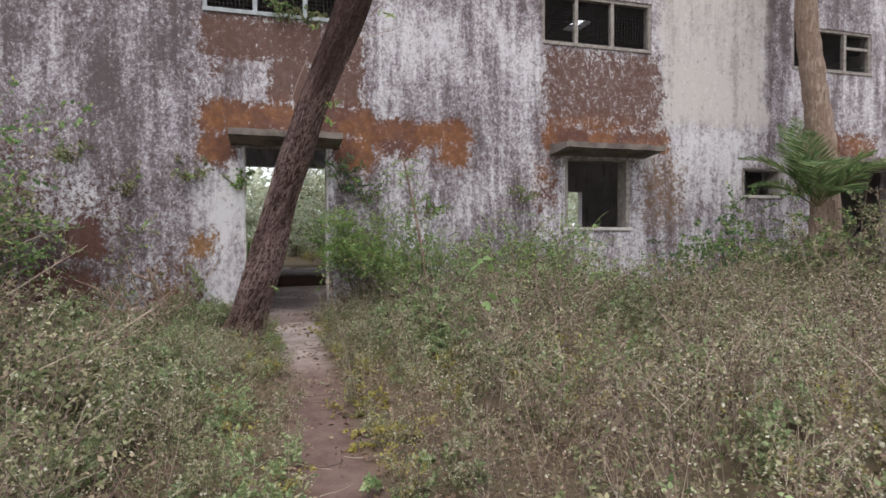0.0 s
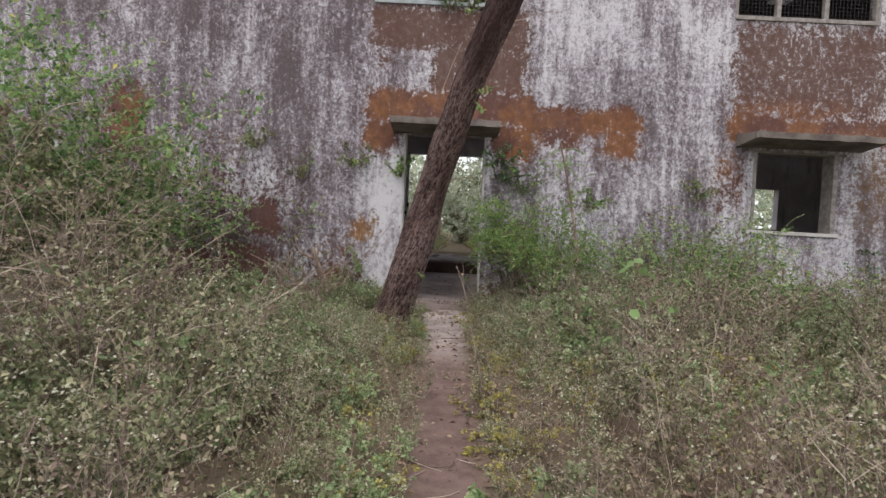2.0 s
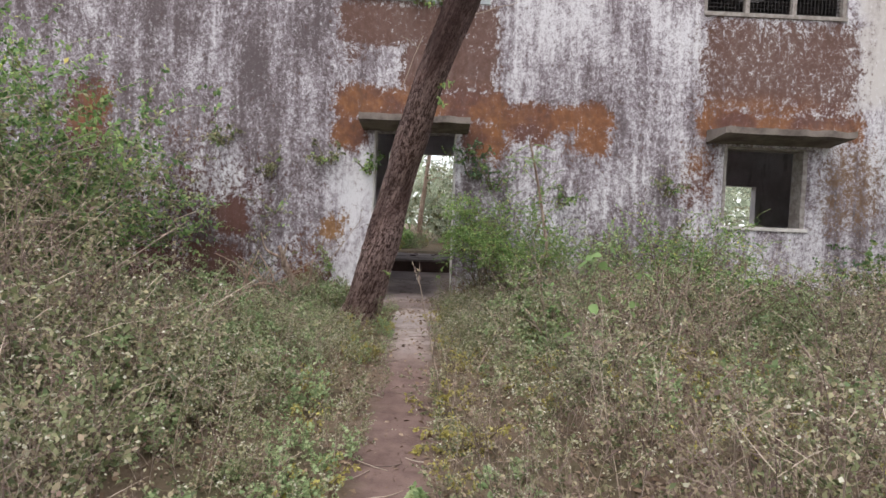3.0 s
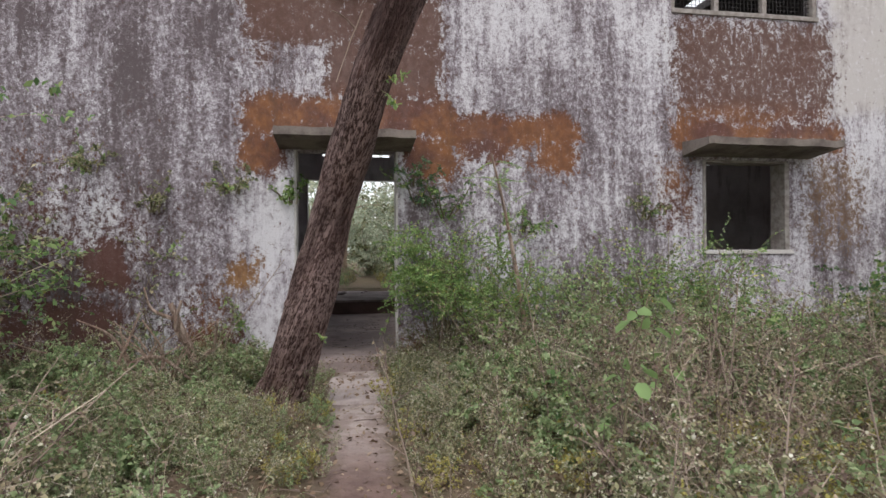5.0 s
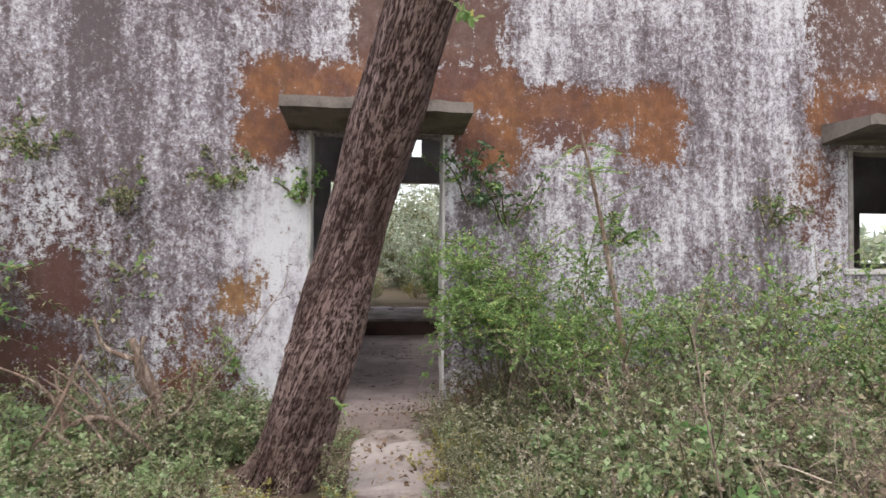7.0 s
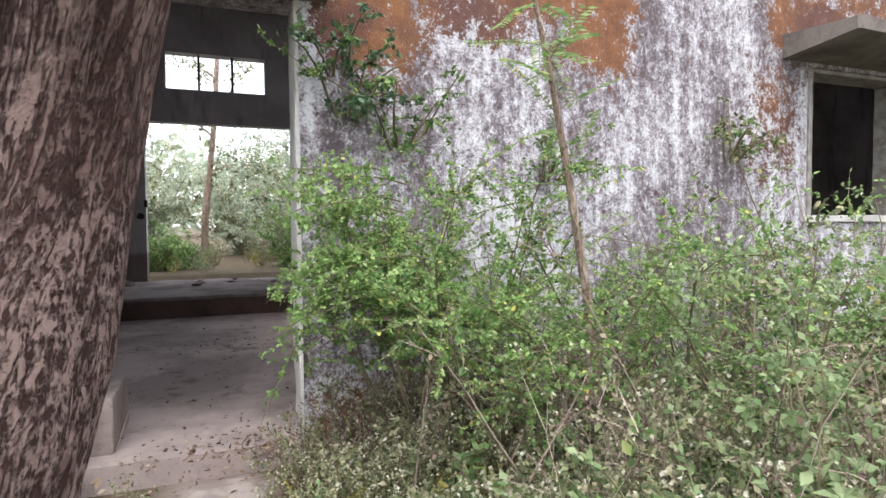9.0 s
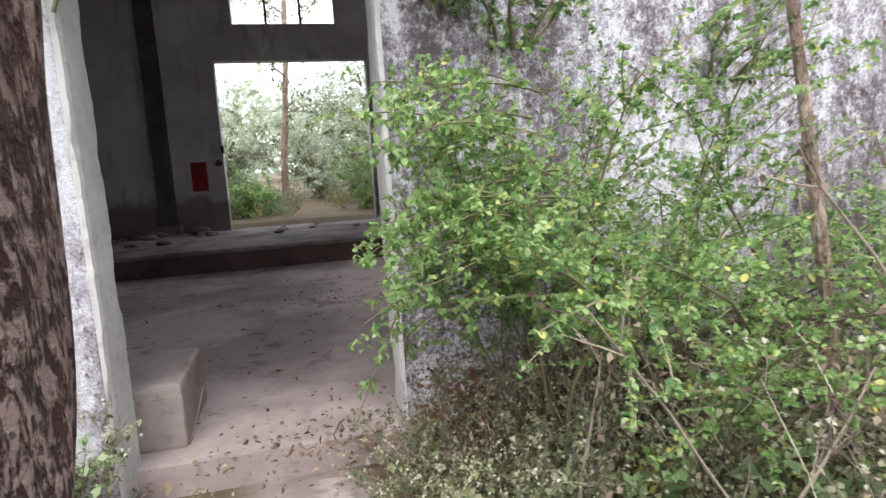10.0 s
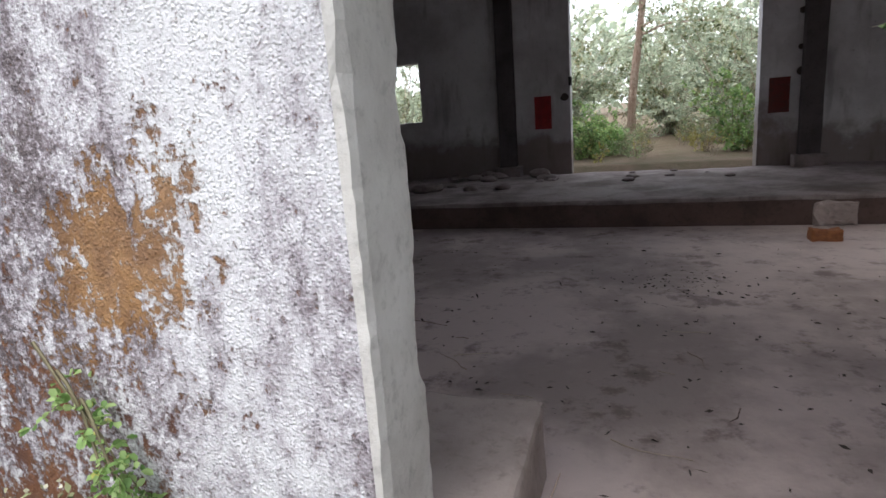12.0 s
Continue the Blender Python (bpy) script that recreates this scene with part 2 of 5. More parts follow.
def soil_material():
    """Trodden reddish soil on the path, browner litter beside it, a pale dusty stretch before the door."""
    k = Nodes("trodden_soil", 0.95)
    x, y, _ = k.split()
    n, f = k.noise(2.2, 6, 0.65), k.noise(30, 7, 0.72)
    c = k.mix(k.ramp(n, 0.35, 0.65), (0.17, 0.12, 0.085), (0.12, 0.10, 0.06))
    xs = k.math("ADD", x, k.math("MULTIPLY", k.math("SUBTRACT", k.noise(2.5, 4), 0.5), 0.5))
    trod = k.math("MULTIPLY", k.ramp(xs, 0.32, 0.52), k.ramp(xs, 0.98, 0.76))
    trod = k.math("MULTIPLY", trod, k.math("MULTIPLY", k.ramp(y, -4, -2), k.ramp(y, 8.9, 8.6)))
    red = k.mix(k.ramp(k.noise(6, 5), 0.35, 0.7), (0.21, 0.14, 0.122), (0.13, 0.082, 0.072))
    red = k.mix(k.ramp(y, 5.0, 6.6), red, k.mix(k.ramp(k.noise(5, 5), 0.4, 0.6), (0.46, 0.385, 0.36), (0.31, 0.245, 0.225)))
    c = k.mix(trod, c, red)
    c = k.mix(k.math("MULTIPLY", k.ramp(f, 0.56, 0.7), 0.55), c, (0.065, 0.045, 0.038))
    k.bump(k.math("ADD", f, k.noise(8, 5)), 0.7, 0.03)
    return k.colour(c)


def bark_material(name, ridge, groove, tint, scale=1.0, lean=(0.0, 0.0), edge=(0.80, 1.07), damp=0.62, shade_z=None):
    """Long plates split by dark fissures along the trunk, broken by short cross cracks."""
    k = Nodes(name, 0.92)
    node = k.n.new("ShaderNodeCombineXYZ")
    for i, axis in enumerate(((1, 0, -lean[0]), (0, 1, -lean[1]), (0, 0, 1))):
        dot = k.n.new("ShaderNodeVectorMath")
        dot.operation = "DOT_PRODUCT"
        k.put(dot.inputs[0], k.pos)
        dot.inputs[1].default_value = axis
        k.l.new(dot.outputs["Value"], node.inputs[i])
    k.pos = node.outputs[0]
    n = k.noise(74 * scale, 4, 0.6, (1, 1, 0.115), 0.7)
    n2 = k.noise(125 * scale, 4, 0.65, (1, 1, 0.30), 0.4)
    cross = k.noise(26 * scale, 5, 0.65, (0.8, 0.8, 1.2))
    f = k.noise(160 * scale, 4, 0.7)
    h = k.math("ADD", k.math("MULTIPLY", n, 1.0), k.math("MULTIPLY", n2, 0.7))
    h = k.math("ADD", h, k.math("MULTIPLY", cross, 0.45))
    plate = k.ramp(h, edge[0] + 0.13, edge[1] + 0.0)
    c = k.mix(plate, groove, ridge)
    c = k.mix(k.math("MULTIPLY", k.ramp(k.noise(2.4, 5), 0.45, 0.68), 0.5), c, tint)
    c = k.mix(k.math("MULTIPLY", k.ramp(f, 0.55, 0.7), 0.35), c, groove)
    c = k.mix(k.math("MULTIPLY", k.ramp(k.noise(9, 5, 0.7), 0.56, 0.62), 0.45), c, tuple(v * 0.8 for v in groove))
    stain = k.ramp(k.noise(3.0, 5, 0.62, (1, 1, 0.35)), 0.50, 0.62)
    c = k.mix(k.math("MULTIPLY", stain, damp), c, tuple(v * 0.85 for v in groove))
    if shade_z is not None:
        # shade of the overhanging upper trunk painted into the bark, ragged, from this height up
        _, _, zz = k.split()
        overhang_shade = k.ramp(k.math("ADD", zz, k.math("MULTIPLY", k.math("SUBTRACT", k.noise(4.0, 5, 0.6, (1, 1, 0.25)), 0.5), 2.6)), shade_z, shade_z + 0.7)
        c = k.mix(k.math("MULTIPLY", overhang_shade, 0.85), c, tuple(v * 0.75 for v in groove))
    k.bump(k.math("ADD", plate, k.math("MULTIPLY", f, 0.35)), 1.0, 0.024)
    return k.colour(c)


def leaf_material(name, colours, rough=0.55, through=0.35):
    """Thin leaves: each leaf takes its own tone, light shines through."""
    k = Nodes(name, rough, spec=0.35)
    ramp = k.n.new("ShaderNodeValToRGB")
    els = ramp.color_ramp.elements
    while len(els) < len(colours):
        els.new(0.5)
    for e, (p, c) in zip(els, colours):
        e.position, e.color = p, (*c, 1)
    k.put(ramp.inputs[0], k.island)
    c = k.mix(k.math("MULTIPLY", k.ramp(k.noise(1.3, 3), 0.4, 0.7), 0.35), ramp.outputs[0], tuple(v * 0.6 for v in colours[0][1]))
    k.colour(c)
    tr = k.n.new("ShaderNodeBsdfTranslucent")
    k.put(tr.inputs[0], c)
    mx = k.n.new("ShaderNodeMixShader")
    mx.inputs[0].default_value = through
    k.l.new(k.bsdf.outputs[0], mx.inputs[1])
    k.l.new(tr.outputs[0], mx.inputs[2])
    k.l.new(mx.outputs[0], k.n["Material Output"].inputs[0])
    return k.m


def plain_material(name, a, b, rough=0.7, scale=12.0, metal=0.0):
    k = Nodes(name, rough)
    k.bsdf.inputs["Metallic"].default_value = metal
    n = k.noise(scale, 6, 0.7)
    k.bump(n, 0.3, 0.004)
    return k.colour(k.mix(k.ramp(n, 0.35, 0.65), a, b))


FACADE = facade_material()
CANOPY = concrete_material("mossy_concrete", (0.23, 0.195, 0.175), (0.10, 0.08, 0.072), 0.9, 2.0)
JAMB = concrete_material("pale_concrete", (0.62, 0.59, 0.57), (0.42, 0.39, 0.37), 0.85, 1.0, 0.6)
SLAB = concrete_material("dusty_pink_slab", (0.48, 0.41, 0.39), (0.34, 0.275, 0.255))
BLOCK = concrete_material("pinkish_concrete", (0.40, 0.33, 0.31), (0.25, 0.20, 0.19))
INNER = inner_plaster_material()
PILLAR = concrete_material("sooty_concrete", (0.12, 0.105, 0.105), (0.07, 0.06, 0.06))
FLOOR = floor_material()
STEP = concrete_material("damp_brick_dust", (0.30, 0.25, 0.245), (0.13, 0.098, 0.09))
RISER = concrete_material("dark_brown_render", (0.13, 0.085, 0.075), (0.065, 0.045, 0.04))
SOIL = soil_material()
BARK = bark_material("reddish_bark", (0.41, 0.285, 0.265), (0.070, 0.034, 0.030), (0.19, 0.105, 0.09), 1.0, (0.40, -0.55), (0.82, 1.14), 0.5, 2.3)
PALE_BARK = bark_material("pale_pink_bark", (0.52, 0.40, 0.33), (0.34, 0.23, 0.18), (0.44, 0.29, 0.22), 0.5, (0, 0), (0.8, 1.2), 0.2)
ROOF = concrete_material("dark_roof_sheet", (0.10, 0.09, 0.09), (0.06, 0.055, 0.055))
FRAME = plain_material("weathered_frame", (0.34, 0.31, 0.29), (0.20, 0.17, 0.155))
BLUE_FRAME = plain_material("faded_blue_frame", (0.42, 0.45, 0.48), (0.30, 0.32, 0.34))
WIRE = plain_material("rusty_wire", (0.05, 0.045, 0.045), (0.03, 0.025, 0.025), 0.6, 30, 0.3)
RED = plain_material("faded_red_paint", (0.32, 0.026, 0.030), (0.20, 0.022, 0.024), 0.8, 9)
DARK_RED = plain_material("worn_red_paint", (0.16, 0.035, 0.032), (0.10, 0.04, 0.035), 0.85, 9)
SOOT = plain_material("soot_spot", (0.06, 0.05, 0.045), (0.09, 0.07, 0.06), 0.9, 20)
ORANGE = plain_material("orange_brick", (0.30, 0.12, 0.05), (0.20, 0.08, 0.04), 0.9, 20)
DRY_STEM = leaf_material("dry_stems", [(0, (0.130, 0.088, 0.082)), (0.5, (0.35, 0.265, 0.22)), (1, (0.62, 0.52, 0.42))], 0.8, 0.05)
GREEN_STEM = leaf_material("woody_green_stems", [(0, (0.169, 0.130, 0.085)), (0.5, (0.221, 0.189, 0.117)), (1, (0.338, 0.286, 0.182))], 0.7, 0.05)
DRY_LEAF = leaf_material("dry_leaves", [(0, (0.120, 0.080, 0.070)), (0.35, (0.275, 0.195, 0.155)), (0.7, (0.27, 0.245, 0.14)), (1, (0.46, 0.36, 0.26))], 0.75, 0.25)
OLIVE = leaf_material("olive_leaves", [(0, (0.090, 0.108, 0.052)), (0.4, (0.22, 0.25, 0.12)), (0.75, (0.36, 0.36, 0.20)), (1, (0.52, 0.45, 0.29))], 0.6, 0.3)
GREEN = leaf_material("green_leaves", [(0, (0.080, 0.145, 0.055)), (0.4, (0.175, 0.30, 0.105)), (0.8, (0.30, 0.44, 0.17)), (1, (0.50, 0.54, 0.22))], 0.5, 0.45)
BRIGHT = leaf_material("bright_leaves", [(0, (0.150, 0.265, 0.080)), (0.5, (0.32, 0.47, 0.165)), (0.93, (0.49, 0.62, 0.275)), (1, (0.82, 0.68, 0.18))], 0.45, 0.5)
PALE = leaf_material("pale_green_leaves", [(0, (0.19, 0.28, 0.125)), (0.5, (0.36, 0.47, 0.235)), (1, (0.56, 0.63, 0.36))], 0.5, 0.45)
FROND = leaf_material("palm_leaflets", [(0, (0.10, 0.17, 0.07)), (0.6, (0.20, 0.29, 0.115)), (1, (0.32, 0.38, 0.17))], 0.5, 0.35)
DEEP = leaf_material("deep_green_leaves", [(0, (0.066, 0.129, 0.070)), (0.5, (0.106, 0.194, 0.095)), (1, (0.187, 0.268, 0.143))], 0.5, 0.35)
HEADS = leaf_material("pale_flower_heads", [(0, (0.42, 0.39, 0.26)), (0.6, (0.56, 0.53, 0.40)), (1, (0.74, 0.72, 0.62))], 0.8, 0.3)
YELLOW = leaf_material("yellowing_leaves", [(0, (0.343, 0.292, 0.101)), (0.6, (0.463, 0.411, 0.122)), (1, (0.618, 0.567, 0.182))], 0.6, 0.35)
LITTER = leaf_material("fallen_leaves", [(0, (0.130, 0.085, 0.058)), (0.6, (0.260, 0.176, 0.117)), (1, (0.442, 0.338, 0.247))], 0.85, 0.05)
# Distance haze is painted in: these far leaves are paled and greyed.
HAZE_TINTED = leaf_material("haze_painted_leaves", [(0, (0.30, 0.36, 0.27)), (0.5, (0.47, 0.52, 0.38)), (1, (0.66, 0.68, 0.53))], 0.7, 0.35)


# ---- mesh helpers ----
def part(name, bm, mat, parent=None, label=""):
    me = bpy.data.meshes.new(name)
    bm.to_mesh(me)
    bm.free()
    me.materials.append(mat)
    ob = new(name, me)
    ob.parent = parent
    if label:
        tagged(ob, label)
    return ob


def box_bm(x0, x1, y0, y1, z0, z1, bevel=0.0, bm=None):
    bm = bm or bmesh.new()
    made = bmesh.ops.create_cube(bm, size=1, matrix=Matrix.LocRotScale(((x0 + x1) / 2, (y0 + y1) / 2, (z0 + z1) / 2), None, (x1 - x0, y1 - y0, z1 - z0)))
    if bevel:
        edges = {e for v in made["verts"] for e in v.link_edges}
        bmesh.ops.bevel(bm, geom=list(edges), offset=bevel, segments=2, affect="EDGES", profile=0.6)
    return bm


def rough_box(x0, x1, y0, y1, z0, z1, cell, amp, bevel=0.01, freq=5.0):
    """A cast block with worn, uneven faces and edges."""
    bm = box_bm(x0, x1, y0, y1, z0, z1, bevel)
    for axis, (a, b) in enumerate(((x0, x1), (y0, y1), (z0, z1))):
        for i in range(1, max(2, int((b - a) / cell))):
            co, no = [0, 0, 0], [0, 0, 0]
            co[axis], no[axis] = a + (b - a) * i / max(2, int((b - a) / cell)), 1
            bmesh.ops.bisect_plane(bm, geom=bm.verts[:] + bm.edges[:] + bm.faces[:], plane_co=co, plane_no=no)
    for v in bm.verts:
        d = noise.noise_vector(v.co * freq) * amp + noise.noise_vector(v.co * freq * 4.1) * amp * 0.4
        v.co += d
    return bm


def wall_bm(x0, x1, z0, z1, y0, y1, holes):
    """A wall with thickness along x, with openings (x0, x1, z0, z1) through it."""
    xs = sorted({x0, x1, *(h[0] for h in holes), *(h[1] for h in holes)})
    zs = sorted({z0, z1, *(h[2] for h in holes), *(h[3] for h in holes)})
    solid = {}
    for i in range(len(xs) - 1):
        for j in range(len(zs) - 1):
            cx, cz = (xs[i] + xs[i + 1]) / 2, (zs[j] + zs[j + 1]) / 2
            solid[i, j] = not any(h[0] < cx < h[1] and h[2] < cz < h[3] for h in holes)
    bm, known = bmesh.new(), {}

    def vert(i, j, y):
        if (i, j, y) not in known:
            known[i, j, y] = bm.verts.new((xs[i], y, zs[j]))
        return known[i, j, y]

    for (i, j), full in solid.items():
        if not full:
            continue
        bm.faces.new([vert(i, j, y0), vert(i + 1, j, y0), vert(i + 1, j + 1, y0), vert(i, j + 1, y0)])
        bm.faces.new([vert(i, j, y1), vert(i, j + 1, y1), vert(i + 1, j + 1, y1), vert(i + 1, j, y1)])
        for di, dj, a, b in ((-1, 0, (i, j), (i, j + 1)), (1, 0, (i + 1, j + 1), (i + 1, j)), (0, -1, (i + 1, j), (i, j)), (0, 1, (i, j + 1), (i + 1, j + 1))):
            if not solid.get((i + di, j + dj), False):
                bm.faces.new([vert(*a, y0), vert(*b, y0), vert(*b, y1), vert(*a, y1)])
    bmesh.ops.recalc_face_normals(bm, faces=bm.faces[:])
    return bm


def tube_bm(points, radii, sides=12, bm=None, wob=0.0, freq=4.0):
    """A tapered limb along points."""
    bm = bm or bmesh.new()
    pts = [Vector(p) for p in points]
    rings = []
    for i, p in enumerate(pts):
        d = (pts[min(i + 1, len(pts) - 1)] - pts[max(i - 1, 0)]).normalized()
        u = d.cross(Vector((0.3, 1, 0.1))).normalized()
        w = d.cross(u)
        ring = []
        for k in range(sides):
            a = 2 * math.pi * k / sides
            q = u * math.cos(a) + w * math.sin(a)
            r = radii[i] * (1 + wob * noise.noise(Vector((q.x * 2, q.y * 2, p.z * 0.8 + q.z)) * freq))
            ring.append(bm.verts.new(p + q * r))
        rings.append(ring)
    for a, b in zip(rings, rings[1:]):
        for k in range(sides):
            bm.faces.new([a[k], a[(k + 1) % sides], b[(k + 1) % sides], b[k]])
    bm.faces.new(rings[0][::-1])
    bm.faces.new(rings[-1])
    return bm


def smooth_line(points, steps):
    """Catmull-Rom through points; works on tuples of any length."""
    p = [np.array(q, float) for q in points]
    p = [2 * p[0] - p[1], *p, 2 * p[-1] - p[-2]]
    out = []
    for i in range(1, len(p) - 2):
        for s in range(steps):
            t = s / steps
            out.append(0.5 * (2 * p[i] + (p[i + 1] - p[i - 1]) * t + (2 * p[i - 1] - 5 * p[i] + 4 * p[i + 1] - p[i + 2]) * t**2 + (3 * p[i] - p[i - 1] - 3 * p[i + 1] + p[i + 2]) * t**3))
    out.append(p[-2])
    return out


def shade_smooth(ob):
    ob.data.polygons.foreach_set("use_smooth", [True] * len(ob.data.polygons))
    return ob


# ---- plants ----
rng = np.random.default_rng(7)


def unit(v):
    return v / np.maximum(np.linalg.norm(v, axis=-1, keepdims=True), 1e-9)


class Soup:
    """Collects quads of leaves and stems with a material index each."""

    def __init__(self):
        self.v, self.f, self.m, self.count = [], [], [], 0

    def add(self, v, f, m):
        self.v.append(np.asarray(v, float).reshape(-1, 3))
        self.f.append(np.asarray(f, int).reshape(-1, 4) + self.count)
        self.m.append(np.full(len(self.f[-1]), m, int) if np.isscalar(m) else np.asarray(m, int))
        self.count += len(self.v[-1])

    def leaves(self, base, way, length, width, m, fold=0.25, rounded=False):
        n = len(base)
        if not n:
            return
        way = unit(way)
        side = unit(np.cross(way, rng.normal(size=(n, 3)) * 0.6 + np.array([0, 0, 1.0])))
        up = np.cross(side, way)
        L, W = (np.broadcast_to(q, n)[:, None] for q in (length, width))
        mid = base + way * L * 0.5 - up * L * 0.06
        if rounded:
            a = base + way * L * 0.28
            b = base + way * L * 0.74 - up * L * 0.08
            quad = np.stack([base, a + side * W * 0.46 + up * W * fold, b + side * W * 0.44 + up * W * fold, base + way * L - up * L * 0.15,
                             b - side * W * 0.44 + up * W * fold, a - side * W * 0.46 + up * W * fold], 1)
            i = np.arange(n)[:, None] * 6
            self.add(quad, np.concatenate([i + [0, 1, 2, 3], i + [0, 3, 4, 5]], 0), m)
        else:
            quad = np.stack([base, mid + side * W * 0.5 + up * W * fold, base + way * L - up * L * 0.12, mid - side * W * 0.5 + up * W * fold], 1)
            self.add(quad, np.arange(n)[:, None] * 4 + [0, 1, 2, 3], m)

    def stem(self, pts, r0, r1, m):
        pts = np.asarray(pts, float)
        n = len(pts)
        d = unit(np.gradient(pts, axis=0))
        u = unit(np.cross(d, [0.31, 0.83, 0.2]))
        w = np.cross(d, u)
        r = np.linspace(r0, r1, n)[:, None]
        ring = np.stack([pts + (u * math.cos(a) + w * math.sin(a)) * r for a in (0, 2.094, 4.189)], 1)
        f = [[i * 3 + k, i * 3 + (k + 1) % 3, i * 3 + 3 + (k + 1) % 3, i * 3 + 3 + k] for i in range(n - 1) for k in range(3)]
        self.add(ring, f, m)

    def ribbon(self, pts, w, m):
        """A flat thin twig."""
        pts = np.asarray(pts, float)
        off = unit(rng.normal(size=3)) * w
        n = len(pts)
        v = np.stack([pts - off, pts + off], 1)
        v[-1] = pts[-1] + np.array([[-0.3], [0.3]]) * off
        i = np.arange(n - 1)[:, None] * 2
        self.add(v, i + [0, 1, 3, 2], m)

    def arrays(self):
        return np.concatenate(self.v), np.concatenate(self.f), np.concatenate(self.m)


def mesh_np(name, v, f, m, mats):
    me = bpy.data.meshes.new(name)
    me.vertices.add(len(v))
    me.vertices.foreach_set("co", np.ascontiguousarray(v, np.float32).ravel())
    me.loops.add(len(f) * 4)
    me.loops.foreach_set("vertex_index", np.ascontiguousarray(f, np.int32).ravel())
    me.polygons.add(len(f))
    me.polygons.foreach_set("loop_start", np.arange(0, len(f) * 4, 4, dtype=np.int32))
    me.polygons.foreach_set("material_index", np.ascontiguousarray(m, np.int32))
    for mat in mats:
        me.materials.append(mat)
    me.update(calc_edges=True)
    return me


def bent_line(start, way, length, steps, droop=0.0, jitter=0.12):
    pts, d, p = [np.array(start, float)], unit(np.array(way, float)), np.array(start, float)
    for _ in range(steps):
        d = unit(d + rng.normal(size=3) * jitter + np.array([0, 0, -droop / steps]))
        p = p + d * length / steps
        pts.append(p.copy())
    return np.array(pts)


def along(pts, n, lo=0.15, hi=1.0):
    """n places on a line and the way it runs there."""
    t = rng.uniform(lo, hi, n) * (len(pts) - 1)
    i = np.minimum(t.astype(int), len(pts) - 2)
    return pts[i] + (pts[i + 1] - pts[i]) * (t - i)[:, None], unit(pts[i + 1] - pts[i])


def weed(height, stems, twigs, leaves, size, mats, heads=0, spread=0.35, slim=0.6, droop=0.3):
    """A small plant at the origin. mats: stem, leaf and head material indices."""
    s = Soup()
    for _ in range(stems):
        a = rng.uniform(0, 2 * math.pi)
        lean = rng.uniform(0.05, spread)
        main = bent_line((math.cos(a) * 0.04, math.sin(a) * 0.04, -0.05), (math.cos(a) * lean, math.sin(a) * lean, 1), height * rng.uniform(0.7, 1.1), 4, droop * 0.5)
        s.stem(main, 0.0035, 0.0012, mats[0])
        base, way = along(main, twigs, 0.2, 1.0)
        for b, w in zip(base, way):
            out = rng.normal(size=3) * 0.8
            out[2] = abs(out[2]) * 0.5 + 0.25
            tw = bent_line(b, w * 0.5 + out, height * rng.uniform(0.12, 0.34), 2, droop)
            s.ribbon(tw, 0.0016, mats[0])
            p, d = along(tw, leaves, 0.1, 1.0)
            L = size * rng.uniform(0.6, 1.3, leaves)
            s.leaves(p, d * 0.4 + rng.normal(size=(leaves, 3)) * 0.7, L, L * slim, mats[1])
            if heads:
                h = rng.uniform(0, 1, 1)[0] < 0.75
                if h:
                    q = np.repeat(tw[-1:], heads, 0) + rng.normal(size=(heads, 3)) * 0.012
                    s.leaves(q, rng.normal(size=(heads, 3)), 0.017, 0.015, mats[2])
    return s.arrays()


def ground_height(x, y):
    x, y = np.asarray(x, float), np.asarray(y, float)
    z = -0.10 + 0.26 * np.clip((y + 0.5) / 8.5, 0, 1)
    z = z + 0.35 * np.clip((y - 13.0) / 2.6, 0, 1)
    z = z - 0.04 * np.exp(-(((x - 0.64) / 0.28) ** 2)) * (y < 8)
    z = z + 0.30 * np.clip((x - 5.5) / 3.0, 0, 1) * np.exp(-(((y - 6.6) / 1.6) ** 2))
    rough = 0.03 * np.sin(x * 1.7 + 0.4 * y) * np.sin(y * 1.3 - 0.6 * x)
    return z + rough * ((y < 7.6) | (y > 17)) * (np.abs(x - 0.64) > 0.3)


def scatter(name, label, category, mats, plants, spots):
    """Plants at spots (x, y, scale, kind): one tangle that nobody could count."""
    vs, fs, ms, count = [], [], [], 0
    for x, y, sc, kind in spots:
        v, f, m = plants[kind]
        a = rng.uniform(0, 2 * math.pi)
        c, s = math.cos(a), math.sin(a)
        tilt = rng.normal(size=2) * 0.12
        w = v * sc
        w = np.stack([w[:, 0] * c - w[:, 1] * s + tilt[0] * w[:, 2], w[:, 0] * s + w[:, 1] * c + tilt[1] * w[:, 2], w[:, 2]], 1)
        w += [x, y, float(ground_height(x, y))]
        vs.append(w)
        fs.append(f + count)
        ms.append(m)
        count += len(v)
    ob = new(name, mesh_np(name, np.concatenate(vs), np.concatenate(fs), np.concatenate(ms), mats))
    return tagged(ob, label, category, kind="stuff")


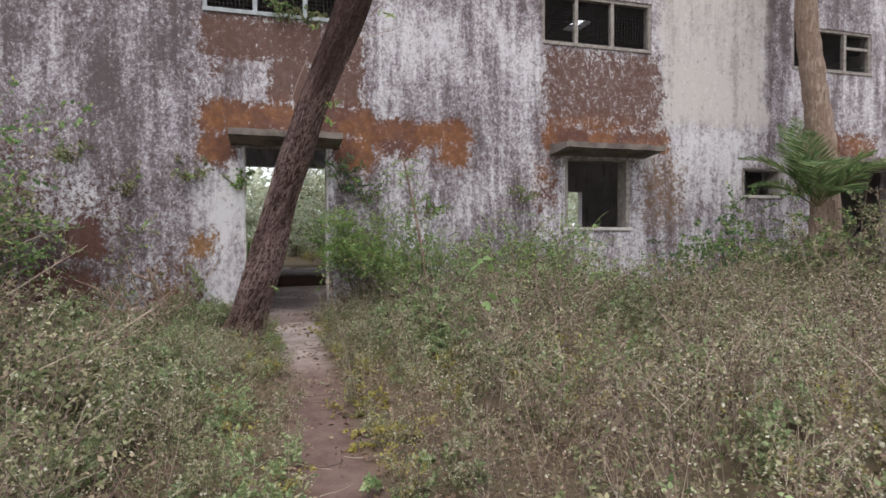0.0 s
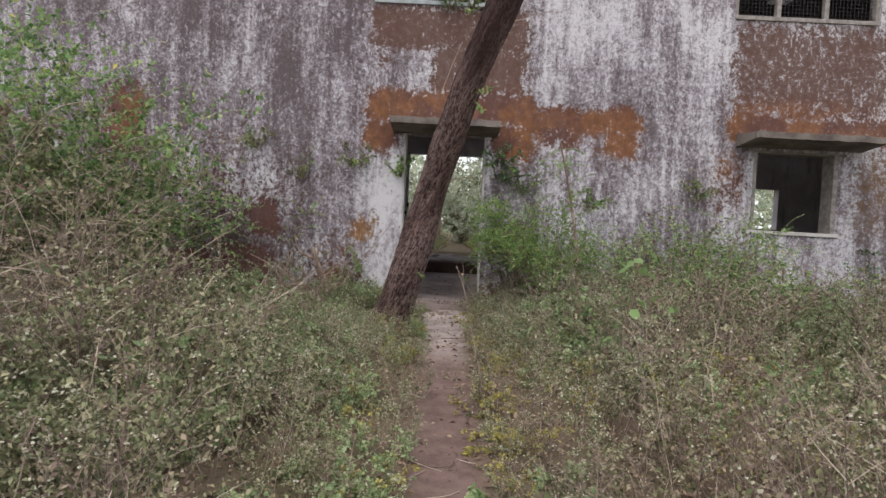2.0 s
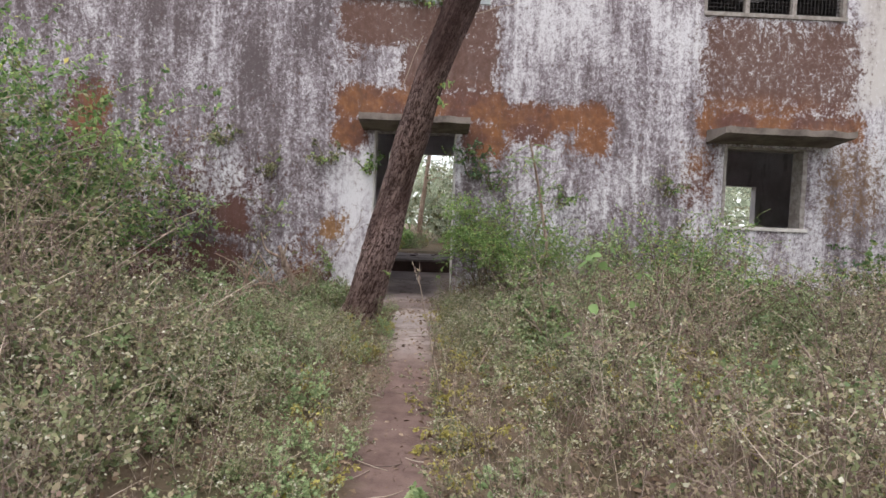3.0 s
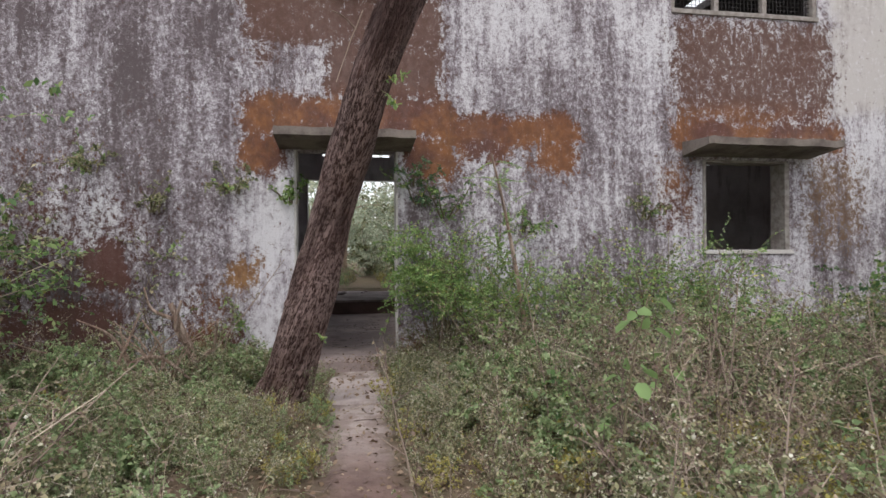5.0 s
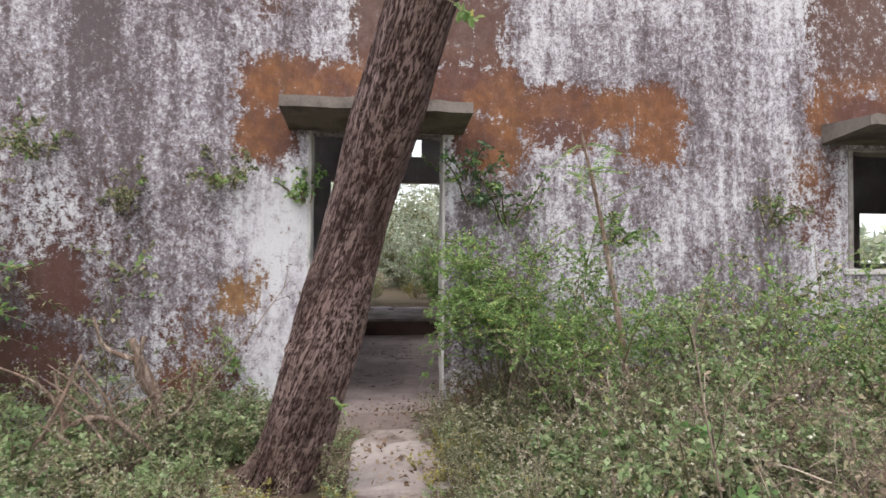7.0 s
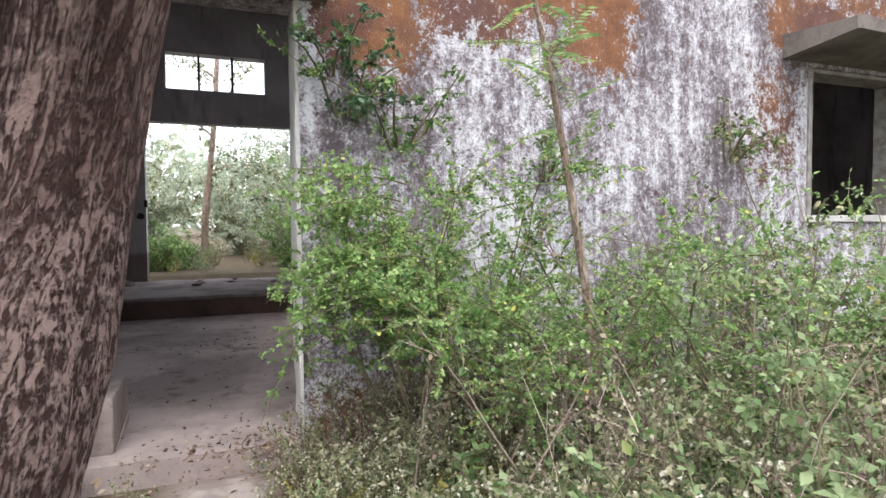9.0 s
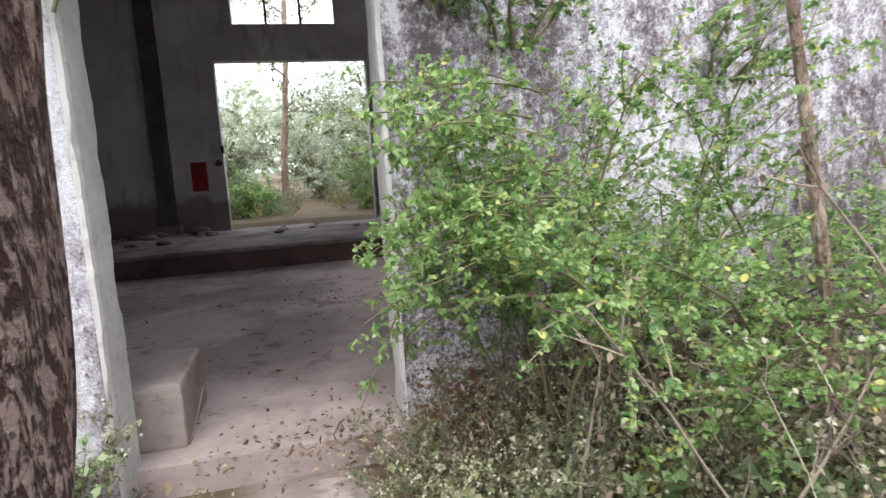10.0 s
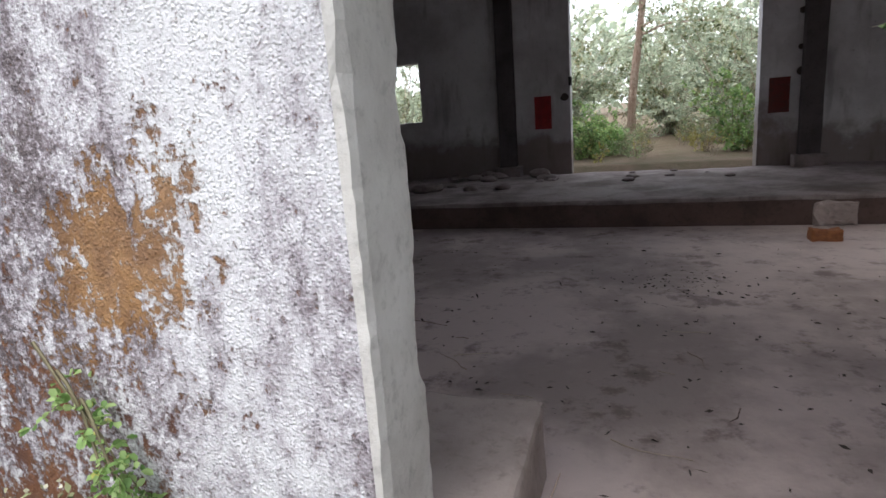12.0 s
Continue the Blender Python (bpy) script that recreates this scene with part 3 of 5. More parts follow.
def shrub(name, label, base, height, spread, stems, twigs, leaves, size, leaf_mat, stem_mat=None, lean=(0, 0), slim=0.6, droop=0.5,
          thick=0.012, rounded=False, low=0.25, second=None, group="", category="shrub", open_to=None, jitter=0.14, pinnate=False):
    """A bush of arching stems with leafy twigs."""
    global rng
    shared, rng = rng, np.random.default_rng(int(abs(base[0]) * 1000) + int(abs(base[1]) * 100000) + int(base[2] * 100) % 97)
    root = tagged(new(name), label, category, group)
    root.location = base
    wood, green = Soup(), Soup()
    for k in range(stems):
        a = 2 * math.pi * (k + rng.uniform(-0.4, 0.4)) / stems
        o = rng.uniform(0.15, 1.0) * spread / max(height, 0.1)
        way = np.array([math.cos(a) * o + lean[0], math.sin(a) * o + lean[1], 1.0])
        main = bent_line((math.cos(a) * 0.05, math.sin(a) * 0.05, -0.08), way, height * rng.uniform(0.7, 1.15) * math.sqrt(1 + o * o * 0.5), 8, droop, jitter)
        wood.stem(main, thick * rng.uniform(0.6, 1.1), thick * 0.22, 0)
        ps, ws = along(main, twigs, low, 1.0)
        for b, w in zip(ps, ws):
            out = rng.normal(size=3)
            out[2] = out[2] * 0.5 + 0.15
            tw = bent_line(b, w * 0.6 + out * 0.8, height * rng.uniform(0.12, 0.32), 4, droop * 0.8)
            wood.ribbon(tw, thick * 0.17, 0) if thick > 0.0115 else wood.stem(tw, thick * 0.22, thick * 0.08, 0)
            n = leaves
            p, d = along(tw, n, 0.05, 1.0)
            L = size * rng.uniform(0.6, 1.25, n)
            which = 1 if second is not None and rng.uniform() < 0.22 else 0
            if pinnate:
                side = unit(np.cross(d, rng.normal(size=(n, 3)) + np.array([0, 0, 2.0])))
                for sgn in (1, -1):
                    green.leaves(p, side * sgn + d * 0.5 + rng.normal(size=(n, 3)) * 0.15, L, L * slim, which, 0.15, rounded)
            else:
                green.leaves(p, d * 0.5 + rng.normal(size=(n, 3)) * 0.75, L, L * slim, which, 0.2, rounded)
    v, f, m = wood.arrays()
    part_wood = new("branchwork", mesh_np("branchwork", v, f, m, [stem_mat or GREEN_STEM]))
    part_wood.parent = root
    tagged(part_wood, kind="stuff")
    v, f, m = green.arrays()
    part_leaf = new("foliage", mesh_np("foliage", v, f, m, [leaf_mat, second or leaf_mat]))
    part_leaf.parent = root
    tagged(part_leaf, kind="stuff")
    rng = shared
    return root


# ---- ground ----
def ground():
    xs = np.concatenate([[-900, -200, -60], np.arange(-24, 28.1, 0.4), [60, 200, 900]])
    ys = np.concatenate([[-900, -200, -60], np.arange(-14, 46.1, 0.4), [80, 250, 900]])
    X, Y = np.meshgrid(xs, ys)
    Z = ground_height(X, Y)
    inside = (Y > 8.3) & (Y < 16.2) & (X > -12) & (X < 18)
    Z = np.where(inside, np.minimum(Z, 0.05), Z)
    nx = len(xs)
    i = np.arange((len(ys) - 1) * nx).reshape(len(ys) - 1, nx)[:, :-1].ravel()
    f = np.stack([i, i + 1, i + 1 + nx, i + nx], 1)
    ob = new("ground", mesh_np("ground", np.stack([X.ravel(), Y.ravel(), Z.ravel()], 1), f, np.zeros(len(f), int), [SOIL]))
    shade_smooth(ob)
    return tagged(ob, "dry reddish soil with a trodden path", "ground", kind="structure")


ground()

# ---- building ----
FRONT, BACK = 8.2, 16.0
DOOR = (0.0, 1.08, -0.4, 2.5)
WINDOW = (4.72, 5.86, 1.40, 2.5)
HIGH = [(-0.49, 1.46, 4.22, 5.02), (4.33, 6.28, 4.22, 5.02), (9.18, 11.04, 4.20, 4.98)]
LOW = [(8.1, 8.95, 1.95, 2.43), (9.75, 11.6, -0.4, 2.46)]
tagged(part("wall_front", wall_bm(-10, 16, -0.4, 6.2, FRONT, FRONT + 0.23, [DOOR, WINDOW, *HIGH, *LOW]), FACADE), "tall old wall with peeling limewash and rust-brown patches", "wall", kind="structure")
BACK_HOLES = [(-0.42, 1.97, 0.0, 3.13), (-0.08, 1.52, 3.69, 4.30), (-4.1, -2.37, 3.62, 4.30), (-3.7, -2.66, 1.34, 2.21), (8.45, 9.52, 1.55, 2.62), (11.9, 13.0, 1.45, 2.65),
              (4.4, 6.0, 3.66, 4.30), (8.4, 10.0, 3.66, 4.30)]
tagged(part("wall_back", wall_bm(-10, 16, -0.2, 6.2, BACK, BACK + 0.25, BACK_HOLES), INNER), "sooty whitewashed rear wall with a wide doorway", "wall", kind="structure")
for nm, x0, x1 in (("wall_west", -10.25, -10.0), ("wall_east", 16.0, 16.25)):
    tagged(part(nm, box_bm(x0, x1, FRONT, BACK + 0.25, -0.4, 6.2), INNER), "sooty whitewashed end wall", "wall", kind="structure")
tagged(part("floor", box_bm(-10, 16, FRONT + 0.16, 13.36, -0.1, 0.2), FLOOR), "dusty stained concrete floor", "floor", kind="structure")


def platform():
    bm = rough_box(-9.99, 15.99, 13.36, 15.995, 0.0, 0.47, 0.22, 0.02, 0.03, 2.3)
    return tagged(part("platform", bm, STEP), "raised brick and earth platform with a crumbling edge", "step", kind="structure")


platform()


def ceiling():
    bm = bmesh.new()
    # The larger opening, x 0.8 to 3.0, is added unseen to light the floor.
    for x0, x1, y0, y1 in ((-10.25, 0.8, 8.2, 16.25), (0.8, 3.0, 8.2, 8.7), (0.8, 3.0, 10.3, 16.25), (3.0, 6.9, 8.2, 16.25), (7.5, 16.25, 8.2, 16.25), (6.9, 7.5, 8.2, 12.0), (6.9, 7.5, 12.7, 16.25)):
        box_bm(x0, x1, y0, y1, 6.2, 6.35, 0, bm)
    for k in range(7):
        box_bm(-8 + 3.6 * k, -7.8 + 3.6 * k, 8.43, 16.0, 5.85, 6.2, 0, bm)
    return tagged(part("ceiling", bm, ROOF), "dark roof slab on beams with a broken gap and an added unseen light opening", "ceiling", kind="structure")


ceiling()


def pillar(x, label):
    root = tagged(new("pillar"), label, "pillar", "pillars on the rear wall", "structure")
    root.location = (x, BACK, 0.47)
    part("shaft", rough_box(-0.12, 0.12, -0.16, 0.0, 0.12, 5.7, 0.35, 0.008, 0.015), PILLAR, root)
    part("plinth", rough_box(-0.19, 0.19, -0.26, 0.0, -0.02, 0.14, 0.12, 0.012, 0.015), STEP, root)


for px in (-6.6, -1.32, 2.55, 7.0, 14.0):
    pillar(px, "sooty concrete pillar against the rear wall")


def canopy(x0, x1, z, depth=0.52):
    """A thin projecting slab with a soffit that falls to the wall and a chipped rim."""
    bm = bmesh.new()
    n = 26
    rows = []
    for i in range(n + 1):
        x = x0 + (x1 - x0) * i / n
        e = 0.010 * noise.noise(Vector((x * 9, 0, z))) + 0.006 * noise.noise(Vector((x * 31, 3, z)))
        prof = [(FRONT, z - 0.05), (FRONT - depth + e, z + 0.005 + e), (FRONT - depth + 0.4 * e, z + 0.085 + 1.4 * e), (FRONT - depth * 0.5, z + 0.10 + e), (FRONT, z + 0.12)]
        rows.append([bm.verts.new((x, y, h)) for y, h in prof])
    for a, b in zip(rows, rows[1:]):
        for k in range(5):
            bm.faces.new([a[k], b[k], b[(k + 1) % 5], a[(k + 1) % 5]])
    bm.faces.new(rows[0])
    bm.faces.new(rows[-1][::-1])
    bmesh.ops.recalc_face_normals(bm, faces=bm.faces[:])
    return bm


for x0, x1, z, nm, what in ((-0.165, 1.235, 2.555, "door_canopy", "doorway"), (4.46, 6.16, 2.58, "window_canopy", "window"), (9.2, 11.6, 2.53, "door_canopy", "far doorway")):
    tagged(part(nm, canopy(x0, x1, z), CANOPY), f"weathered grey concrete canopy slab over the {what}", "canopy", kind="structure")


def door_jamb(x, side, label):
    """A pale cast jamb lining the doorway, its arrises chipped."""
    bm = bmesh.new()
    nz, z0, z1 = 90, 0.12, 2.498
    rows = []
    for i in range(nz + 1):
        z = z0 + (z1 - z0) * i / nz
        c1 = max(0.0, noise.noise(Vector((0.3, side, z * 7)))) * 0.034 + 0.008 * noise.noise(Vector((1, side, z * 31)))
        c2 = max(0.0, noise.noise(Vector((5.3, side, z * 5)))) * 0.045 + 0.009 * noise.noise(Vector((2, side, z * 27)))
        flare = -side * 0.05 * max(0.0, 0.9 - z)
        inn = x + side * 0.014 + flare * 0.3
        prof = [(x - side * 0.01, FRONT - 0.012), (inn - side * (0.004 + 0.6 * c1), FRONT - 0.010 + c1 * 0.3), (inn + side * (0.002 - 0.25 * c1), FRONT + 0.012 + c1), (inn + side * 0.003 * noise.noise(Vector((z * 4, 2, 1))), FRONT + 0.12),
                (inn - side * 0.1 * c2, FRONT + 0.225 - c2), (inn - side * (0.004 + 0.5 * c2), FRONT + 0.240 - c2 * 0.4), (x - side * 0.01, FRONT + 0.242)]
        rows.append([bm.verts.new((px, py, z)) for px, py in prof])
    for a, b in zip(rows, rows[1:]):
        for k in range(6):
            bm.faces.new([a[k], a[k + 1], b[k + 1], b[k]])
    bm.faces.new(rows[0])
    bm.faces.new(rows[-1])
    bmesh.ops.recalc_face_normals(bm, faces=bm.faces[:])
    return tagged(part("door_jamb", bm, JAMB), label, "jamb", kind="structure")


door_jamb(0.0, 1, "pale chipped concrete jamb of the doorway")
door_jamb(1.08, -1, "pale chipped concrete jamb of the doorway")


def high_window(n, hole, frame_mat, bars, label, y=FRONT):
    x0, x1, z0, z1 = hole
    root = tagged(new(f"window_{n}"), label, "window", kind="structure")
    yy = y + 0.05
    t = 0.055
    for nm, a in (("sill", (x0, x1, yy - 0.07, yy + 0.06, z0, z0 + t)), ("head", (x0, x1, yy - 0.03, yy + 0.06, z1 - t, z1)),
                  ("frame_side", (x0, x0 + t, yy - 0.03, yy + 0.06, z0 + t, z1 - t)), ("frame_side", (x1 - t, x1, yy - 0.03, yy + 0.06, z0 + t, z1 - t))):
        part(nm, box_bm(*a, 0.006), frame_mat, root)
    for b in bars:
        part("mullion", box_bm(b - 0.03, b + 0.03, yy - 0.025, yy + 0.055, z0 + t, z1 - t, 0.006), frame_mat, root)
    edges = [x0 + t, *bars, x1 - t]
    for a, b in zip(edges, edges[1:]):
        bm = bmesh.new()
        for k in range(1, int((b - a) / 0.05)):
            box_bm(a + k * 0.05 - 0.0025, a + k * 0.05 + 0.0025, yy + 0.02, yy + 0.025, z0 + t, z1 - t, 0, bm)
        for k in range(1, int((z1 - z0) / 0.05)):
            box_bm(a, b, yy + 0.026, yy + 0.031, z0 + k * 0.05 - 0.0025, z0 + k * 0.05 + 0.0025, 0, bm)
        part("wire_mesh", bm, WIRE, root, "rusty square wire mesh")
    return root


high_window(1, HIGH[0], BLUE_FRAME, (0.16, 0.81), "high window with a faded blue frame and wire mesh")
high_window(2, HIGH[1], FRAME, (4.93, 5.57), "high window with weathered mullions and wire mesh")
high_window(3, HIGH[2], FRAME, (9.8, 10.42), "high window with weathered mullions and wire mesh")
part("transom", box_bm(10.45, 10.98, FRONT + 0.03, FRONT + 0.09, 4.66, 4.71, 0.005), FRAME, bpy.data.objects["window_3"])


def window_lining(n, hole, label):
    x0, x1, z0, z1 = hole
    root = tagged(new(f"window_{n}"), label, "window", kind="structure")
    for nm, a in (("sill", (x0 - 0.05, x1 + 0.05, FRONT - 0.03, FRONT + 0.24, z0 - 0.03, z0 + 0.02)), ("frame_side", (x0 - 0.004, x0 + 0.04, FRONT - 0.012, FRONT + 0.235, z0 + 0.02, z1 - 0.03)),
                  ("frame_side", (x1 - 0.06, x1 + 0.004, FRONT - 0.012, FRONT + 0.235, z0 + 0.02, z1 - 0.03)), ("head", (x0, x1, FRONT + 0.02, FRONT + 0.235, z1 - 0.03, z1 - 0.002))):
        part(nm, rough_box(*a, 0.12, 0.004, 0.006), JAMB if nm == "sill" else FRAME, root)


window_lining(4, WINDOW, "open unglazed window with a worn concrete frame")
window_lining(5, LOW[0], "dark unglazed opening behind palm fronds")
bm = bmesh.new()
for k in range(5):
    tube_bm([(8.12 + k * 0.2, FRONT + 0.1, 1.97), (8.3 + k * 0.2 - 0.3 * (k % 2), FRONT + 0.1, 2.42)], [0.012, 0.012], 6, bm)
part("bars", bm, WIRE, bpy.data.objects["window_5"], "bent rusty window bars")
for n, hole, bars in ((6, BACK_HOLES[1], (0.44, 0.98)), (7, BACK_HOLES[2], (-3.5, -2.95)), (8, BACK_HOLES[6], (4.95, 5.5)), (9, BACK_HOLES[7], (8.95, 9.5))):
    x0, x1, z0, z1 = hole
    root = tagged(new(f"window_{n}"), "high rear window opening with thin bars", "window", kind="structure")
    for b in bars:
        part("mullion", box_bm(b - 0.02, b + 0.02, BACK + 0.06, BACK + 0.12, z0, z1, 0.004), PILLAR, root)

# painted signs and marks on the rear wall
for x0, x1, z0, z1, mat, lab in ((-0.93, -0.69, 1.12, 1.58, RED, "faded red painted rectangle"), (2.08, 2.32, 1.14, 1.58, DARK_RED, "worn dark red painted rectangle")):
    tagged(part("painted_sign", rough_box(x0, x1, BACK - 0.006, BACK + 0.001, z0, z1, 0.05, 0.002, 0.001, 9), mat), lab + " on the rear wall", "sign")


def soot_spots():
    for x, z, r in ((2.42, 2.36, 0.045), (2.42, 1.93, 0.04), (2.44, 1.64, 0.06), (2.53, 1.57, 0.035), (-0.5, 1.55, 0.06)):
        bm = bmesh.new()
        vs = [bm.verts.new((x + r * (1 + 0.5 * noise.noise(Vector((math.cos(a), math.sin(a), x + z)))) * math.cos(a), BACK - 0.004, z + r * 0.9 * math.sin(a))) for a in np.linspace(0, 6.0, 14)]
        face = bm.faces.new(vs)
        bmesh.ops.extrude_face_region(bm, geom=[face])
        for v in vs:
            v.co.y += 0.006
        tagged(part("broken_hole", bm, SOOT), "dark broken hole in the plaster", "hole", "holes in the rear wall")


soot_spots()
part("iron_hinge", box_bm(-0.44, -0.40, BACK - 0.02, BACK + 0.1, 1.7, 1.82, 0.005), WIRE)
tagged(bpy.data.objects["iron_hinge"], "rusty iron hinge set in the door opening", "hinge")

# ---- things in and before the doorway ----
bm = rough_box(-0.24, 0.17, 8.52, 9.07, 0.195, 0.49, 0.05, 0.007, 0.022, 6)
tagged(part("concrete_block", bm, BLOCK), "worn pinkish concrete block on the floor beside the doorway", "block")
bm = rough_box(0.37, 1.0, 6.9, 7.93, 0.0, 0.138, 0.08, 0.018, 0.03, 4)
tagged(part("threshold_slab", bm, SLAB), "pale dusty concrete slab before the doorway", "slab")
for x, y, sx, sy, h in ((1.93, 12.7, 0.24, 0.14, 0.10),):
    bm = rough_box(x - sx / 2, x + sx / 2, y - sy / 2, y + sy / 2, 0.19, 0.2 + h, 0.04, 0.025, 0.02, 6)
    tagged(part("brick", bm, ORANGE), "loose orange brick on the dusty floor", "brick", "loose bricks")


def rubble():
    for k in range(46):
        if k < 30:
            x, y, z0 = rng.uniform(-3.2, -0.4), rng.uniform(14.4, 15.8), 0.46
            r = rng.uniform(0.04, 0.16)
        else:
            x, y, z0 = rng.uniform(-1.5, 4.0), rng.uniform(14.6, 15.8), 0.46
            r = rng.uniform(0.02, 0.07)
        bm = bmesh.new()
        bmesh.ops.create_icosphere(bm, subdivisions=2, radius=r)
        for v in bm.verts:
            v.co *= 1 + 0.45 * noise.noise(v.co * 7 / max(r * 10, 0.4) + Vector((k, 0, 0)))
            v.co.z = v.co.z * 0.5
            v.co += Vector((x, y, z0 + r * 0.25))
        tagged(part("rubble_stone", bm, STEP), "grey broken rubble lump on the platform", "rubble", "rubble by the rear wall")


rubble()
# The step's front face is a darker brown than the platform top.
tagged(part("step_riser", rough_box(-9.98, 15.98, 13.325, 13.37, 0.19, 0.43, 0.3, 0.012, 0.01, 3), RISER), "dark brown front face of the platform step", "step", kind="structure")
tagged(part("plaster_lump", rough_box(1.98, 2.32, 13.27, 13.34, 0.2, 0.42, 0.05, 0.03, 0.02, 7), BLOCK), "pale broken plaster lump against the step", "rubble")


def floor_litter():
    s = Soup()
    n = 700
    base = np.stack([rng.uniform(-2.5, 4.5, n), 8.5 + 4.6 * rng.beta(1.2, 1.6, n), np.full(n, 0.204)], 1)
    base[:90, 0], base[:90, 1] = rng.normal(0.75, 0.2, 90), rng.normal(11.4, 0.14, 90)
    s.leaves(base, rng.normal(size=(n, 3)) * [1, 1, 0.12], rng.uniform(0.012, 0.05, n), rng.uniform(0.008, 0.022, n), 0, 0.1)
    for _ in range(26):
        x, y = rng.uniform(-1, 3.0), rng.uniform(8.5, 10.5)
        s.stem(bent_line((x, y, 0.208), (*rng.normal(size=2), 0), rng.uniform(0.08, 0.32), 5, 0, 0.25) * [1, 1, 0] + [0, 0, 0.208], 0.0035, 0.002, 1)
    v, f, m = s.arrays()
    tagged(new("floor_litter", mesh_np("floor_litter", v, f, m, [SOOT, DRY_STEM])), "dry leaf crumbs and twigs strewn on the floor", "litter", kind="stuff")


floor_litter()
s = Soup()
s.stem(bent_line((0.17, 8.55, 0.2), (0.35, 0.15, 0.75), 0.34, 5, 0, 0.05), 0.005, 0.002, 0)
v, f, m = s.arrays()
tagged(new("dry_stick", mesh_np("dry_stick", v, f, m, [DRY_STEM])), "thin dry stick leaning beside the concrete block", "stick")


# ---- trees ----
def leaning_tree():
    root = tagged(new("leaning_tree"), "leaning tree with a bare reddish fissured trunk before the doorway", "tree")
    line = [(-0.06, 7.22, 0.0, 0.30), (-0.02, 7.14, 0.14, 0.235), (0.06, 7.0, 0.36, 0.205), (0.245, 6.68, 0.98, 0.185), (0.435, 6.40, 1.68, 0.158), (0.62, 5.97, 2.25, 0.150),
            (0.765, 5.66, 2.68, 0.138), (1.06, 5.38, 3.42, 0.148), (1.27, 5.10, 4.1, 0.14)]
    pts = smooth_line(line, 18)
    bm = bmesh.new()
    sides, rings = 72, []
    for i, q in enumerate(pts):
        p, r = Vector(q[:3]), q[3]
        d = (Vector(pts[min(i + 1, len(pts) - 1)][:3]) - Vector(pts[max(i - 1, 0)][:3])).normalized()
        u = d.cross(Vector((0, 1, 0.2))).normalized()
        w = d.cross(u)
        ring = []
        for k in range(sides):
            a = 2 * math.pi * k / sides
            c = Vector((math.cos(a), math.sin(a), 0))
            big = 0.10 * noise.noise(Vector((c.x * 1.6, c.y * 1.6, p.z * 2.0)))
            plate = noise.noise(Vector((c.x * 7, c.y * 7, p.z * 2.6))) + 0.7 * noise.noise(Vector((c.x * 15, c.y * 15, p.z * 4.0)))
            root_flare = 0.35 * max(0, 0.45 - p.z) * max(0, math.cos(3 * a + 0.6))
            ring.append(bm.verts.new(p + (u * math.cos(a) + w * math.sin(a)) * (r * (1 + big + root_flare) + 0.010 * plate)))
        rings.append(ring)
    for a, b in zip(rings, rings[1:]):
        for k in range(sides):
            bm.faces.new([a[k], a[(k + 1) % sides], b[(k + 1) % sides], b[k]])
    bm.faces.new(rings[-1])
    trunk = shade_smooth(part("trunk", bm, BARK, root))
    for (x, y, z), r in (((0.66, 5.80, 2.37), 0.05), ((0.35, 6.40, 1.55), 0.055), ((0.10, 6.60, 1.0), 0.045)):
        knot = bmesh.new()
        bmesh.ops.create_icosphere(knot, subdivisions=3, radius=r, matrix=pose(x, y, z))
        for v in knot.verts:
            v.co += noise.noise_vector(v.co * 22) * 0.014
        shade_smooth(part("knot", knot, BARK, trunk))
    limbs = [[(1.15, 5.22, 3.75), (1.9, 4.7, 4.8), (2.6, 4.1, 6.2), (3.0, 3.6, 7.6)], [(1.1, 5.3, 3.6), (0.4, 4.7, 5.0), (-0.7, 4.0, 6.4), (-1.6, 3.6, 7.8)],
             [(1.26, 5.1, 4.05), (1.5, 4.9, 5.4), (1.6, 4.2, 7.0), (1.2, 3.6, 8.6)]]
    crown = Soup()
    for l in limbs:
        q = smooth_line(l, 6)
        part("limb", tube_bm([tuple(x) for x in q], np.linspace(0.10, 0.03, len(q)), 10), BARK, root)
        q = np.array(q)
        for b, w in zip(*along(q, 16, 0.45, 1.0)):
            tw = bent_line(b, rng.normal(size=3) + [0, 0, 0.5], rng.uniform(0.5, 1.1), 5, 0.5)
            crown.stem(tw, 0.012, 0.004, 1)
            p, d = along(tw, 45, 0.2, 1.0)
            crown.leaves(p, rng.normal(size=(45, 3)), 0.09, 0.04, 0)
    v, f, m = crown.arrays()
    new("crown", mesh_np("crown", v, f, m, [GREEN, GREEN_STEM])).parent = root
    for b, w, n in (((0.76, 5.62, 2.50), (0.5, -0.3, 0.2), 20), ((0.78, 5.62, 2.46), (0.3, -0.5, -0.3), 18), ((0.08, 6.80, 0.62), (-0.1, -0.4, 0.3), 10), ((0.28, 6.45, 0.78), (0.3, -0.4, 0.1), 9),
                    ((1.05, 5.2, 3.40), (0.6, -0.2, 0.4), 26), ((0.8, 5.5, 3.2), (-0.9, -0.2, 0.1), 14), ((1.2, 5.2, 3.3), (0.8, -0.1, -0.1), 16)):
        sprig = Soup()
        tw = bent_line(b, w, 0.16 if n < 15 else 0.24, 4, 0.4)
        sprig.stem(tw, 0.003, 0.001, 1)
        p, d = along(tw, n, 0.2, 1.0)
        L = rng.uniform(0.025, 0.05, n)
        sprig.leaves(p, d * 0.5 + rng.normal(size=(n, 3)) * 0.6, L, L * 0.5, 0, rounded=True)
        v, f, m = sprig.arrays()
        new("sprig", mesh_np("sprig", v, f, m, [BRIGHT, GREEN_STEM])).parent = trunk
